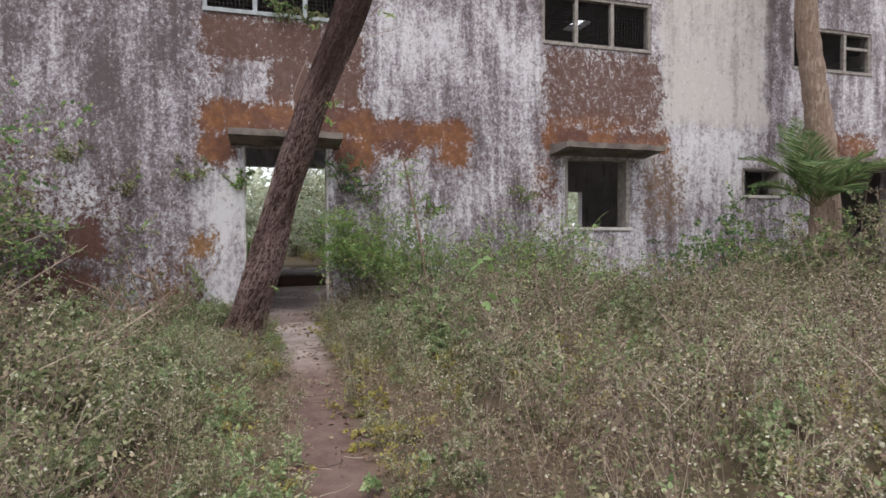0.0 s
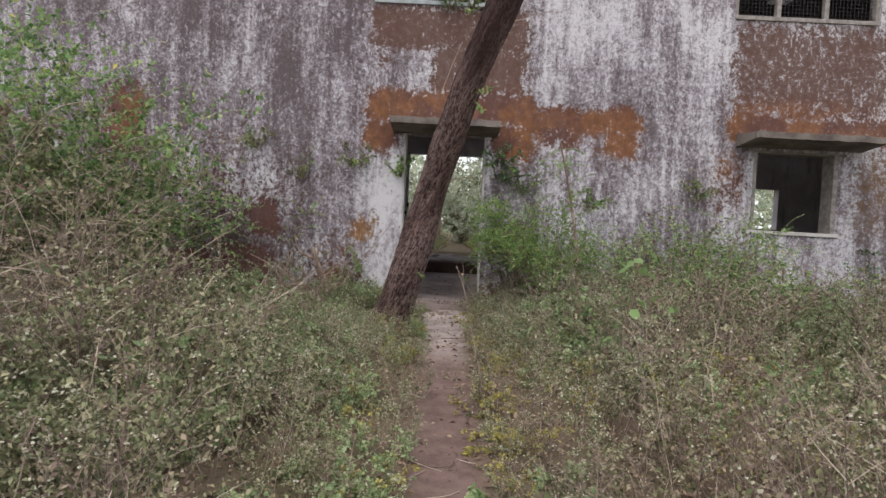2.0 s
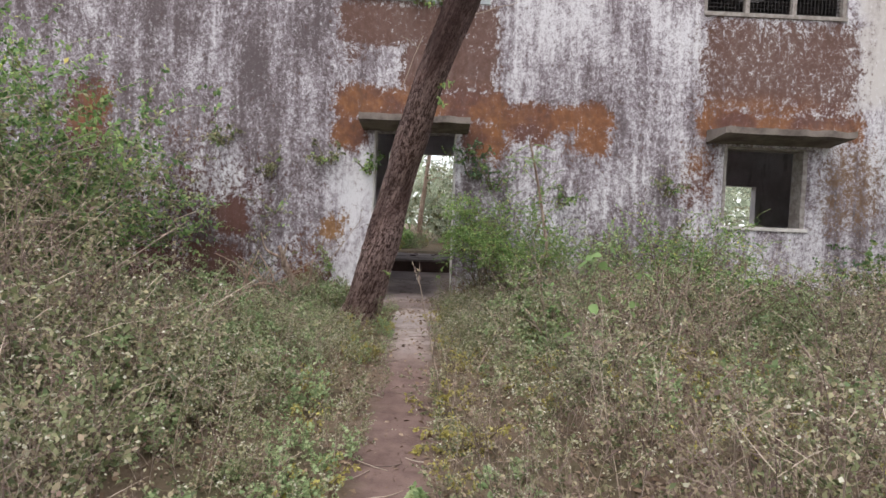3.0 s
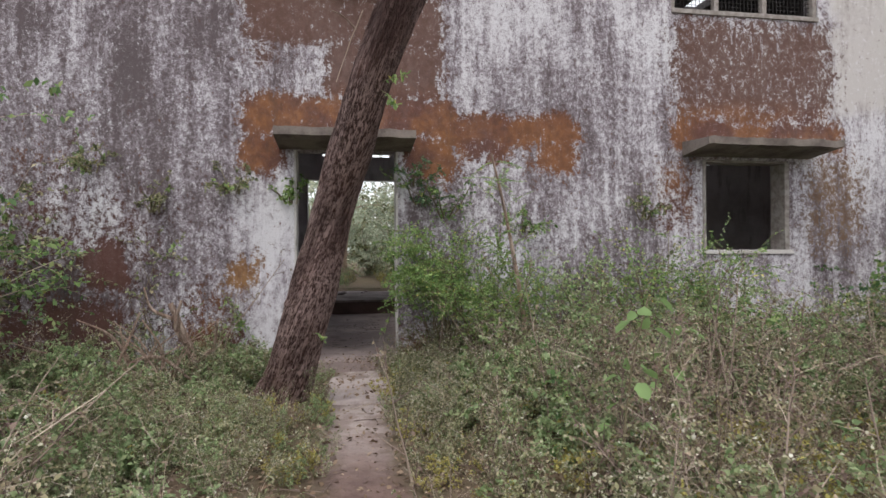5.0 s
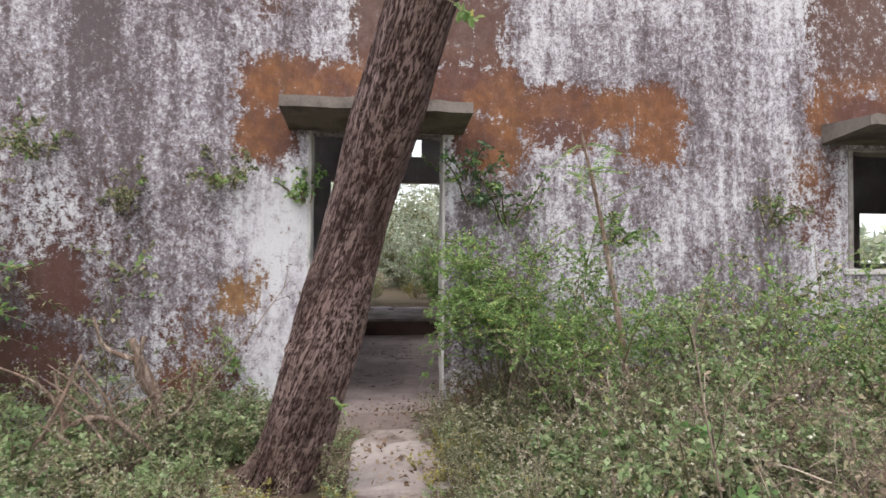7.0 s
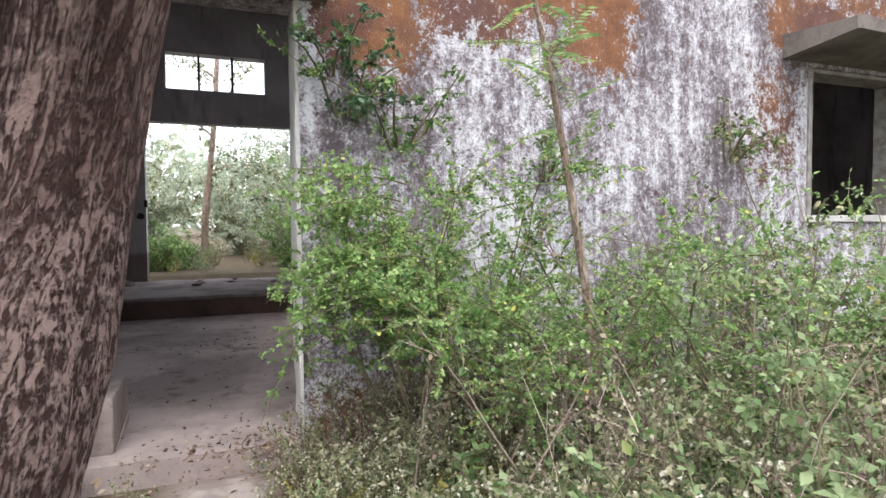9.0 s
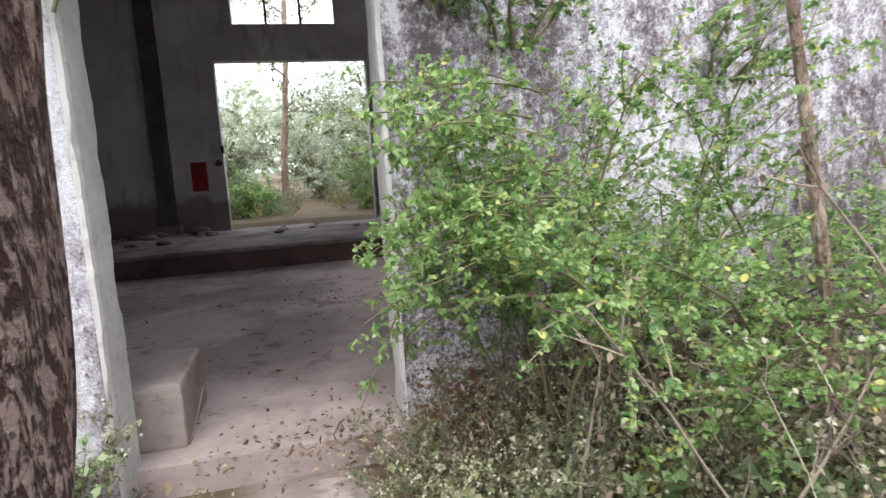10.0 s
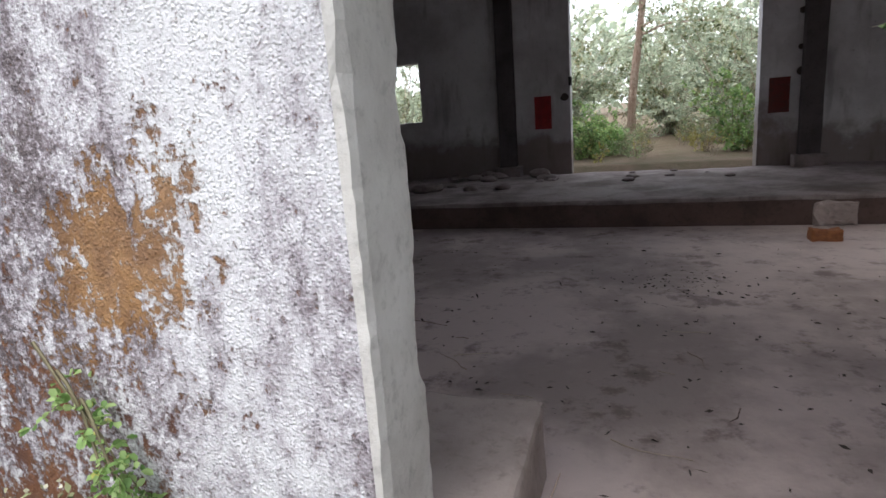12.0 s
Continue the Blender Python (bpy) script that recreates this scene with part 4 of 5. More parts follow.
    for b, w, l in (((0.66, 5.56, 2.95), (-0.1, -0.05, -1), 0.5), ((0.62, 5.62, 2.85), (-0.5, -0.3, 0.5), 0.2), ((1.2, 5.4, 3.3), (0.6, 0, 0.5), 0.5), ((1.1, 5.4, 3.1), (0.7, 0, 0.3), 0.45)):
        vine = Soup()
        vine.stem(bent_line(b, w, l, 5, 0, 0.15), 0.006, 0.003, 0)
        v, f, m = vine.arrays()
        new("dead_twig", mesh_np("dead_twig", v, f, m, [DRY_STEM])).parent = trunk


leaning_tree()


def simple_tree(label, line, r0, r1, bark, limbs, leaf, n_twigs, leaf_size, spread, per=40, low=0.45):
    root = tagged(new("tree"), label, "tree")
    q = smooth_line(line, 10)
    bm = tube_bm([tuple(p) for p in q], np.linspace(r0, r1, len(q)) * (1 + 0.05 * np.sin(np.arange(len(q)) * 1.7)), 24, None, 0.09, 1.5)
    shade_smooth(part("trunk", bm, bark, root))
    q = np.array(q)
    crown = Soup()
    for b, w in zip(*along(q, limbs, low, 1.0)):
        a = rng.uniform(0, 6.28)
        l = bent_line(b, (math.cos(a), math.sin(a), rng.uniform(0.3, 1.0)), spread * rng.uniform(0.6, 1.2), 7, 0.2)
        part("limb", tube_bm([tuple(p) for p in l], np.linspace(r1 * 0.6, r1 * 0.12, len(l)), 7), bark, root)
        for b2, w2 in zip(*along(l, n_twigs, 0.25, 1.0)):
            tw = bent_line(b2, w2 * 0.4 + rng.normal(size=3) * 0.8, spread * rng.uniform(0.2, 0.45), 4, 0.4)
            crown.stem(tw, r1 * 0.08, r1 * 0.03, 1)
            p, d = along(tw, per, 0.1, 1.0)
            L = leaf_size * rng.uniform(0.6, 1.3, per)
            crown.leaves(p + rng.normal(size=(per, 3)) * 0.04 * spread, rng.normal(size=(per, 3)), L, L * 0.55, 0)
    v, f, m = crown.arrays()
    new("crown", mesh_np("crown", v, f, m, [leaf, GREEN_STEM])).parent = root
    return root


simple_tree("tall tree with a smooth pale pinkish trunk beside the wall", [(9.05, 7.3, 0.1), (8.92, 7.3, 1.5), (8.78, 7.3, 2.85), (8.6, 7.3, 3.85), (8.40, 7.25, 4.95), (8.2, 7.0, 6.6), (8.1, 6.6, 8.4)], 0.235, 0.12, PALE_BARK, 7, GREEN, 8, 0.09, 1.8, low=0.85)


def palm(base, n, length):
    root = tagged(new("date_palm"), "young date palm with arching feathery fronds by the wall", "palm")
    root.location = base
    stub = tube_bm([(0.03, 0, 0.22 - base[2]), (0.01, 0, -0.4), (0, 0, 0.25)], [0.17, 0.15, 0.10], 14, None, 0.2, 6)
    part("trunk", stub, PALE_BARK, root)
    for k in range(n):
        a = 2 * math.pi * k / n + rng.uniform(-0.3, 0.3)
        s = Soup()
        rise = rng.uniform(1.4, 4.5)
        rib = bent_line((0, 0, 0.2), (math.cos(a), math.sin(a), rise), length * rng.uniform(0.65, 1.1), 12, 1.35, 0.03)
        s.stem(rib, 0.014, 0.003, 1)
        t = np.linspace(0.18, 0.99, 44)
        i = np.minimum((t * 12).astype(int), 11)
        p = rib[i] + (rib[i + 1] - rib[i]) * (t * 12 - i)[:, None]
        d = unit(rib[i + 1] - rib[i])
        side = unit(np.cross(d, [0, 0, 1.0]))
        for sg in (1, -1):
            L = 0.36 * np.sin(np.pi * (0.12 + 0.85 * t)) + 0.05
            s.leaves(p, side * sg + d * 0.75 + rng.normal(size=(44, 3)) * 0.12 + [0, 0, 0.2], L, 0.024, 0, 0.3)
        v, f, m = s.arrays()
        new("frond", mesh_np("frond", v, f, m, [FROND, GREEN_STEM])).parent = root


palm((8.1, 6.75, 1.45), 17, 1.45)


def dead_branch(name, label, lines):
    bm = bmesh.new()
    for pts, r0, r1 in lines:
        q = smooth_line(pts, 5)
        tube_bm([tuple(p) for p in q], np.linspace(r0, r1, len(q)), 9, bm, 0.25, 4)
    return tagged(shade_smooth(part(name, bm, PALE_BARK)), label, "dead branch")


dead_branch("dead_branch", "tangle of pinkish dead twigs on the ground by the wall",
            [([(-1.5, 7.3, 0.2), (-1.3, 7.25, 0.45), (-1.05, 7.2, 0.5), (-0.8, 7.2, 0.3)], 0.025, 0.012), ([(-1.6, 7.1, 0.15), (-1.35, 7.1, 0.5), (-1.2, 7.15, 0.9)], 0.02, 0.008),
             ([(-1.3, 7.3, 0.4), (-1.45, 7.2, 0.7), (-1.7, 7.15, 0.85)], 0.018, 0.006), ([(-1.1, 7.2, 0.2), (-1.0, 7.1, 0.55), (-1.15, 7.05, 0.85)], 0.016, 0.006), ([(-1.9, 7.2, 0.2), (-1.5, 7.2, 0.35), (-1.0, 7.3, 0.3)], 0.03, 0.02)])
dead_branch("dead_branch", "broken pinkish dead branch with forked twigs by the wall",
            [([(-0.85, 7.55, 0.05), (-0.84, 7.5, 0.35), (-0.92, 7.5, 0.62), (-1.05, 7.48, 0.95)], 0.052, 0.024), ([(-0.9, 7.5, 0.55), (-0.98, 7.4, 0.75), (-0.92, 7.35, 0.98)], 0.031, 0.012),
             ([(-1.02, 7.5, 0.8), (-1.2, 7.45, 0.9), (-1.25, 7.4, 1.1)], 0.021, 0.007), ([(-0.84, 7.5, 0.4), (-0.66, 7.4, 0.55), (-0.6, 7.3, 0.8)], 0.026, 0.010)])
twig_rng = np.random.default_rng(11)
for cx, cy, count in ((-1.25, 7.25, 13), (-0.95, 7.5, 8)):
    heap = tagged(new("twig_heap"), "heap of thin curved pinkish dead twigs by the wall", "dead twigs", "dead twigs by the wall")
    heap.location = (cx, cy, 0.12)
    for k in range(count):
        bx, by, bz = twig_rng.normal(0, 0.22), twig_rng.normal(0, 0.10), twig_rng.uniform(0.0, 0.2)
        dx, dz = twig_rng.normal(0, 0.34), twig_rng.uniform(0.25, 0.6)
        q = smooth_line([(bx, by, bz), (bx + 0.4 * dx, by - 0.05, bz + 0.6 * dz), (bx + dx, by - 0.08 + twig_rng.normal(0, 0.05), bz + dz)], 5)
        twig = tube_bm([tuple(c) for c in q], np.linspace(twig_rng.uniform(0.010, 0.020), 0.004, len(q)), 8, None, 0.25, 4)
        shade_smooth(part("twig", twig, PALE_BARK, heap))

# ---- shrubs ----
G = lambda x, y: (x, y, float(ground_height(x, y)))
# bright bush beside the doorway: long arching stems with small oval leaflets
for x, y, h, sp, st, lean in ((1.58, 7.78, 1.45, 0.36, 9, (0.0, -0.02)), (1.92, 7.55, 1.4, 0.42, 8, (0.0, -0.03)), (1.78, 7.9, 1.7, 0.40, 7, (0.0, 0.0)), (2.5, 7.6, 1.35, 0.6, 8, (0.05, -0.03))):
    shrub("bush", "bright green arching bush with small oval leaves by the doorway", G(x, y), h, sp, st, 17, 26, 0.019, BRIGHT, GREEN_STEM, lean, 0.7, 0.5, 0.013, True, 0.58, GREEN, "bushes by the doorway", "bush", pinnate=True)


def hanging_spray(start, way, length, label, twigs=14, droop=0.7):
    """One long leafy shoot with short side twigs."""
    s = Soup()
    main = bent_line((0, 0, 0), way, length, 12, droop, 0.08)
    s.stem(main, 0.005, 0.0015, 0)
    for b, w in zip(*along(main, twigs, 0.1, 1.0)):
        tw = bent_line(b, w * 0.5 + rng.normal(size=3) * 0.6, rng.uniform(0.04, 0.13), 3, 0.2)
        s.ribbon(tw, 0.001, 0)
        p, d = along(tw, 9, 0.1, 1.0)
        L = rng.uniform(0.014, 0.027, 9)
        s.leaves(p, d * 0.4 + rng.normal(size=(9, 3)) * 0.7, L, L * 0.72, 1, 0.2, True)
    v, f, m = s.arrays()
    ob = tagged(new("leafy_shoot", mesh_np("leafy_shoot", v, f, m, [GREEN_STEM, BRIGHT])), label, "shoot", "leafy shoots")
    ob.location = start


for k in range(22):
    z = rng.uniform(0.9, 1.55)
    hanging_spray((rng.uniform(1.4, 1.66), rng.uniform(7.55, 7.95), z), (-0.8, rng.uniform(-0.2, 0.1), rng.uniform(-0.1, 0.45)), rng.uniform(0.42, 0.68), "arching leafy shoot of the bush by the doorway", 18)
for k in range(9):
    hanging_spray((1.36 + 0.012 * k, 7.62 + 0.03 * k, 1.18 + 0.055 * k), (-0.75, -0.05 * (k % 3), 0.30 - 0.12 * (k % 4)), 0.34 + 0.02 * (k % 3), "leafy shoot of the bush overhanging the jamb", 20)
hanging_spray((1.14, 7.92, 1.05), (-0.35, -0.05, -0.6), 0.66, "thin drooping leafy shoot beside the doorway", 9, 0.2)
hanging_spray((1.4, 7.95, 1.95), (-0.75, 0.0, 0.35), 0.62, "arching leafy shoot high beside the doorway", 12)


for k in range(3):
    hanging_spray((-0.74 + 0.05 * k, 8.14, 1.02 - 0.06 * k), (0.42, -0.05, -0.7), 0.42, "small creeping shoot against the foot of the wall", 13, 0.15)


def sapling():
    root = tagged(new("sapling"), "slender sapling with a reddish stem and feathery leaves", "sapling")
    root.location = G(2.28, 7.3)
    line = smooth_line([(0, 0, -0.05), (-0.04, 0, 0.6), (-0.14, 0, 1.2), (-0.25, 0, 1.75), (-0.36, 0, 2.2)], 5)
    part("trunk", tube_bm([tuple(p) for p in line], np.linspace(0.028, 0.010, len(line)), 8), PALE_BARK, root)
    s = Soup()
    for b, w in zip(*along(np.array(line), 16, 0.5, 1.0)):
        tw = bent_line(b, rng.normal(size=3) * [1, 1, 0.3] + [0, 0, 0.25], 0.32, 5, 0.3, 0.05)
        s.stem(tw, 0.003, 0.001, 1)
        t = np.linspace(0.15, 1, 14) * 4.99
        i = t.astype(int)
        p = tw[i] + (tw[i + 1] - tw[i]) * (t - i)[:, None]
        d = unit(tw[i + 1] - tw[i])
        side = unit(np.cross(d, [0, 0, 1.0]))
        for sg in (1, -1):
            s.leaves(p, side * sg + d * 0.4, 0.045, 0.016, 0, 0.1)
    v, f, m = s.arrays()
    new("foliage", mesh_np("foliage", v, f, m, [BRIGHT, GREEN_STEM])).parent = root


sapling()
for x, y, h, sp in ((1.55, 7.95, 1.65, 0.26), (2.0, 7.85, 1.6, 0.3), (3.5, 7.5, 1.4, 0.45), (3.9, 7.45, 1.5, 0.5), (4.35, 7.2, 1.25, 0.5)):
    shrub("bush", "dense vivid green bush against the old wall", G(x, y), h, sp, 10, 14, 20, 0.026, BRIGHT, GREEN_STEM, (0, 0.02), 0.66, 0.5, 0.012, True, 0.5, GREEN, "bushes along the wall", "bush")
shrub("bush", "bright green bush with small leaves under the window", G(3.6, 7.3), 1.55, 0.75, 9, 11, 14, 0.036, BRIGHT, GREEN_STEM, (0, -0.05), 0.6, 0.7, 0.011, True, 0.2, GREEN, "bushes along the wall", "bush")
shrub("bush", "leafy green bush beside the window", G(4.2, 6.9), 1.15, 0.7, 10, 14, 20, 0.05, GREEN, GREEN_STEM, (0, 0), 0.6, 0.7, 0.011, True, 0.2, BRIGHT, "bushes along the wall", "bush")
shrub("bush", "dense green bush beyond the window", G(6.6, 7.0), 1.45, 0.9, 12, 14, 22, 0.06, GREEN, GREEN_STEM, (0, 0), 0.6, 0.7, 0.011, False, 0.2, DEEP, "bushes along the wall", "bush")
shrub("bush", "dense green bush beyond the window", G(7.6, 6.6), 1.5, 1.0, 12, 14, 20, 0.06, GREEN, GREEN_STEM, (0, 0), 0.6, 0.7, 0.011, False, 0.2, OLIVE, "bushes along the wall", "bush")
for x, y, h in ((9.6, 6.2, 1.6), (11.0, 6.6, 1.7), (10.2, 5.0, 1.3), (8.6, 5.2, 1.2), (12.5, 6.0, 1.8), (7.3, 5.7, 1.35), (8.1, 5.9, 1.6), (9.2, 5.6, 1.9), (6.3, 6.1, 1.1)):
    shrub("bush", "dry olive-brown bush on the mound by the wall", G(x, y), h, 0.9, 11, 12, 18, 0.05, OLIVE, DRY_STEM, (0, 0), 0.5, 0.6, 0.011, False, 0.15, DRY_LEAF, "dry bushes", "bush")
for x, y, h, sp in ((3.0, 7.55, 1.55, 0.6), (4.3, 7.45, 1.35, 0.5), (3.4, 6.7, 1.2, 0.6), (2.7, 6.8, 1.15, 0.55), (2.45, 6.25, 0.9, 0.5), (3.0, 6.15, 1.0, 0.55), (3.7, 6.2, 1.0, 0.6), (4.5, 6.3, 1.0, 0.6)):
    shrub("bush", "pale green feathery bush along the wall", G(x, y), h, sp, 9, 12, 17, 0.032, PALE, GREEN_STEM, (0, 0), 0.6, 0.7, 0.012, False, 0.25, OLIVE, "bushes along the wall", "bush")
for x, y, h, sp in ((1.75, 6.95, 0.5, 0.35), (2.15, 6.75, 0.6, 0.4), (1.5, 7.3, 0.4, 0.25), (2.5, 6.95, 0.65, 0.4), (2.0, 6.15, 0.75, 0.45), (2.45, 6.45, 0.85, 0.5), (1.65, 6.45, 0.5, 0.35), (2.1, 5.5, 0.6, 0.45)):
    shrub("low_shrub", "low pale green leafy shrub by the path", G(x, y), h, sp, 10, 10, 14, 0.045, PALE, GREEN_STEM, (0, 0), 0.65, 0.8, 0.012, False, 0.2, GREEN, "low shrubs", "shrub")
for x, z, h, mat, sec in ((-1.4, 1.9, 0.42, OLIVE, BRIGHT), (-0.62, 2.1, 0.36, OLIVE, BRIGHT), (-0.04, 2.0, 0.32, BRIGHT, GREEN), (1.33, 2.0, 0.4, DEEP, GREEN), (1.62, 1.85, 0.45, GREEN, BRIGHT), (3.95, 1.85, 0.4, OLIVE, GREEN), (-2.0, 2.3, 0.35, OLIVE, GREEN), (2.55, 1.7, 0.35, GREEN, OLIVE), (0.55, 4.24, 0.42, GREEN, OLIVE), (0.85, 4.26, 0.3, OLIVE, GREEN), (1.28, 2.2, 0.45, DEEP, GREEN)):
    shrub("wall_plant", "small tuft of leaves growing from the cracked wall", (x, 8.17, z), h, h * 0.7, 6, 8, 10, 0.032, mat, GREEN_STEM, (0, -0.25), 0.65, 0.9, 0.012, True, 0.0, sec, "wall plants", "wall plant")
# tall thicket on the other side
for x, y, h, sp, mat, sec in ((-3.0, 6.3, 2.75, 0.75, GREEN, BRIGHT), (-3.9, 6.0, 3.1, 1.0, GREEN, BRIGHT), (-2.75, 5.4, 1.9, 0.7, OLIVE, GREEN), (-3.5, 4.8, 2.1, 1.0, OLIVE, DRY_LEAF), (-4.6, 5.4, 2.9, 1.1, GREEN, BRIGHT),
                              (-5.8, 5.6, 3.0, 1.2, GREEN, OLIVE), (-3.2, 7.2, 2.2, 0.7, OLIVE, GREEN), (-7.4, 5.6, 3.0, 1.2, GREEN, OLIVE), (-4.2, 3.8, 1.7, 0.9, OLIVE, DRY_LEAF)):
    shrub("tall_shrub", "tall straggling green shrub with dry stems before the wall", G(x, y), h, sp, 16, 20, 26, 0.06, mat, DRY_STEM, (0.02, 0), 0.55, 0.45, 0.014, False, 0.15, sec, "thicket", "shrub")
for x, y, h, sp in ((-1.9, 4.2, 1.65, 0.7), (-2.6, 4.6, 1.9, 0.8), (-2.2, 3.5, 1.35, 0.7), (-3.0, 3.7, 1.7, 0.8), (-1.5, 3.7, 1.1, 0.6), (-1.3, 4.5, 1.15, 0.5), (-3.3, 2.9, 1.3, 0.8), (-2.4, 2.6, 1.0, 0.7)):
    shrub("dry_bush", "tall dry brown bush of thin branching twigs", G(x, y), h, sp, 18, 16, 7, 0.032, DRY_LEAF, DRY_STEM, (0, 0), 0.55, 0.35, 0.010, False, 0.15, OLIVE, "dry bushes", "bush")
for x, y, h, sp in ((2.7, 5.6, 1.15, 0.5), (3.3, 5.7, 1.0, 0.55), (2.1, 4.9, 0.9, 0.4), (4.4, 5.2, 1.0, 0.6), (5.4, 5.6, 1.1, 0.6), (6.6, 5.0, 1.1, 0.7), (4.9, 3.9, 0.95, 0.6), (3.4, 3.4, 0.85, 0.5), (6.0, 3.6, 0.95, 0.6)):
    shrub("dry_bush", "dry purplish-brown bush of thin branching twigs", G(x, y), h, sp, 14, 14, 6, 0.03, DRY_LEAF, DRY_STEM, (0, 0), 0.55, 0.35, 0.009, False, 0.15, OLIVE, "dry bushes", "bush")
for x, y, h in ((-1.5, 6.7, 0.85), (-2.5, 6.8, 0.95), (-1.05, 6.3, 0.5), (-1.9, 7.3, 0.9), (-0.9, 5.3, 0.55), (-2.4, 4.5, 0.8), (-0.95, 4.4, 0.4), (-0.4, 6.2, 0.45), (-0.5, 5.5, 0.4), (-1.5, 6.9, 0.6), (-2.5, 5.3, 0.9), (-1.5, 7.8, 0.8), (-0.35, 7.7, 0.4), (3.1, 6.4, 0.7), (5.3, 6.3, 0.7), (-0.15, 3.0, 0.3), (-0.95, 2.8, 0.3), (1.2, 3.0, 0.3), (5.9, 4.6, 0.6), (-2.0, 3.0, 0.35)):
    shrub("low_shrub", "low spreading green shrub on the ground", G(x, y), h * 0.85, 0.62, 11, 12, 14, 0.04, PALE, GREEN_STEM, (0, 0), 0.65, 0.9, 0.012, False, 0.2, OLIVE, "low shrubs", "shrub")
for x, y in ((3.1, 5.3), (3.6, 5.0), (3.3, 4.6), (0.98, 4.2), (1.05, 3.6), (2.9, 7.0), (0.25, 3.1)):
    shrub("ground_cover", "patch of low yellow-green ground cover", G(x, y), 0.28, 0.45, 14, 8, 14, 0.026, YELLOW, GREEN_STEM, (0, 0), 0.7, 0.9, 0.012, False, 0.1, OLIVE, "yellowing patches", "ground cover")
# straggling stems against the wall
shrub("climber", "small creeping plant at the foot of the wall", G(-0.62, 8.12), 0.6, 0.16, 4, 8, 9, 0.02, BRIGHT, GREEN_STEM, (-0.02, 0), 0.7, 0.3, 0.005, True, 0.3, GREEN, "climbers", "climber")
for x, y, h, ln in ((-1.35, 8.0, 1.8, (0.0, 0.0)), (3.8, 7.9, 2.0, (0.0, 0.0))):
    shrub("climber", "thin climbing plant against the wall", G(x, y), h, 0.25, 4, 9, 12, 0.045, OLIVE, GREEN_STEM, ln, 0.6, 0.2, 0.008, True, 0.3, BRIGHT, "climbers", "climber")

# ---- weeds ----
MATS = [DRY_STEM, DRY_LEAF, HEADS, OLIVE, PALE, GREEN_STEM, YELLOW]
PLANTS = []
PLANTS += [weed(0.78, 4, 9, 9, 0.025, (0, 1, 2), 0, 0.42, 0.55) for _ in range(5)]
PLANTS += [weed(0.70, 4, 9, 8, 0.031, (0, 3, 2), 2, 0.45, 0.55) for _ in range(5)]
PLANTS += [weed(0.48, 5, 7, 8, 0.038, (5, 4, 2), 0, 0.6, 0.65) for _ in range(4)]
PLANTS += [weed(0.50, 4, 8, 6, 0.034, (5, 3, 2), 7, 0.55, 0.6) for _ in range(4)]
PLANTS += [weed(0.98, 3, 12, 4, 0.022, (0, 1, 2), 2, 0.35, 0.5) for _ in range(4)]
PLANTS += [weed(0.35, 5, 6, 7, 0.032, (5, 6, 2), 2, 0.7, 0.6) for _ in range(3)]


def weed_spots(n, x0, x1, y0, y1, weights, keep):
    out = []
    kinds = [(0, 5), (5, 10), (10, 14), (14, 18), (18, 22), (22, 25)]
    while len(out) < n:
        x, y = rng.uniform(x0, x1), rng.uniform(y0, y1)
        clump = noise.noise(Vector((x * 0.7, y * 0.7, 3.3)))
        s = keep(x, y)
        if s <= 0:
            continue
        w = np.array(weights, float)
        w = w * np.array([1 - clump, 1, 1 + clump * 1.6, 1 + 0.8 * noise.noise(Vector((x, y, 9))), 1, 1 + 1.5 * noise.noise(Vector((x * 0.8, y * 0.8, 20)))])
        if y > 4.8:
            w = w * [0.45, 1.0, 1.8, 1.0, 0.5, 1.3]
        w = np.maximum(w, 0.02)
        a, b = kinds[rng.choice(6, p=w / w.sum())]
        out.append((x, y, s * rng.uniform(0.7, 1.2), int(rng.integers(a, b))))
    return out


def clear_of_path(x, y):
    d = abs(x - 0.63 - 0.04 * math.sin(y * 1.3))
    half = 0.10 if y < 4.5 else 0.20
    return d - half


def left_keep(x, y):
    d = clear_of_path(x, y)
    if d < 0 or y > 8.05 or (abs(x) < 0.35 and 6.6 < y < 7.5):
        return 0
    return min(0.40 + 0.5 * d, 1.2) * (1.0 if y < 4.8 else 0.62)


def right_keep(x, y):
    d = clear_of_path(x, y)
    if d < 0 or y > 8.05:
        return 0
    return min(0.45 + 0.45 * d, 1.0)


scatter("weeds", "dry olive and brown weeds with small pale flower heads beside the path", "weeds", MATS, PLANTS,
        weed_spots(880, -4.5, 0.5, 1.2, 8.0, (0.9, 1.5, 1.3, 1.6, 0.6, 0.25), left_keep))
scatter("weeds", "dense dry brown weeds with thin stalks beside the path", "weeds", MATS, PLANTS,
        weed_spots(1020, 0.8, 8.5, 1.2, 8.0, (1.6, 1.6, 0.8, 0.9, 1.2, 0.8), right_keep))
scatter("weeds", "sparse dry weeds on the open ground", "weeds", MATS, PLANTS,
        weed_spots(150, -10, 15, -5, 8, (1.4, 1.3, 0.8, 0.8, 0.8, 0.4), lambda x, y: 0 if (-4.5 < x < 8.5 and y > 1.2) or abs(x - 0.6) < 0.7 else 1.0))

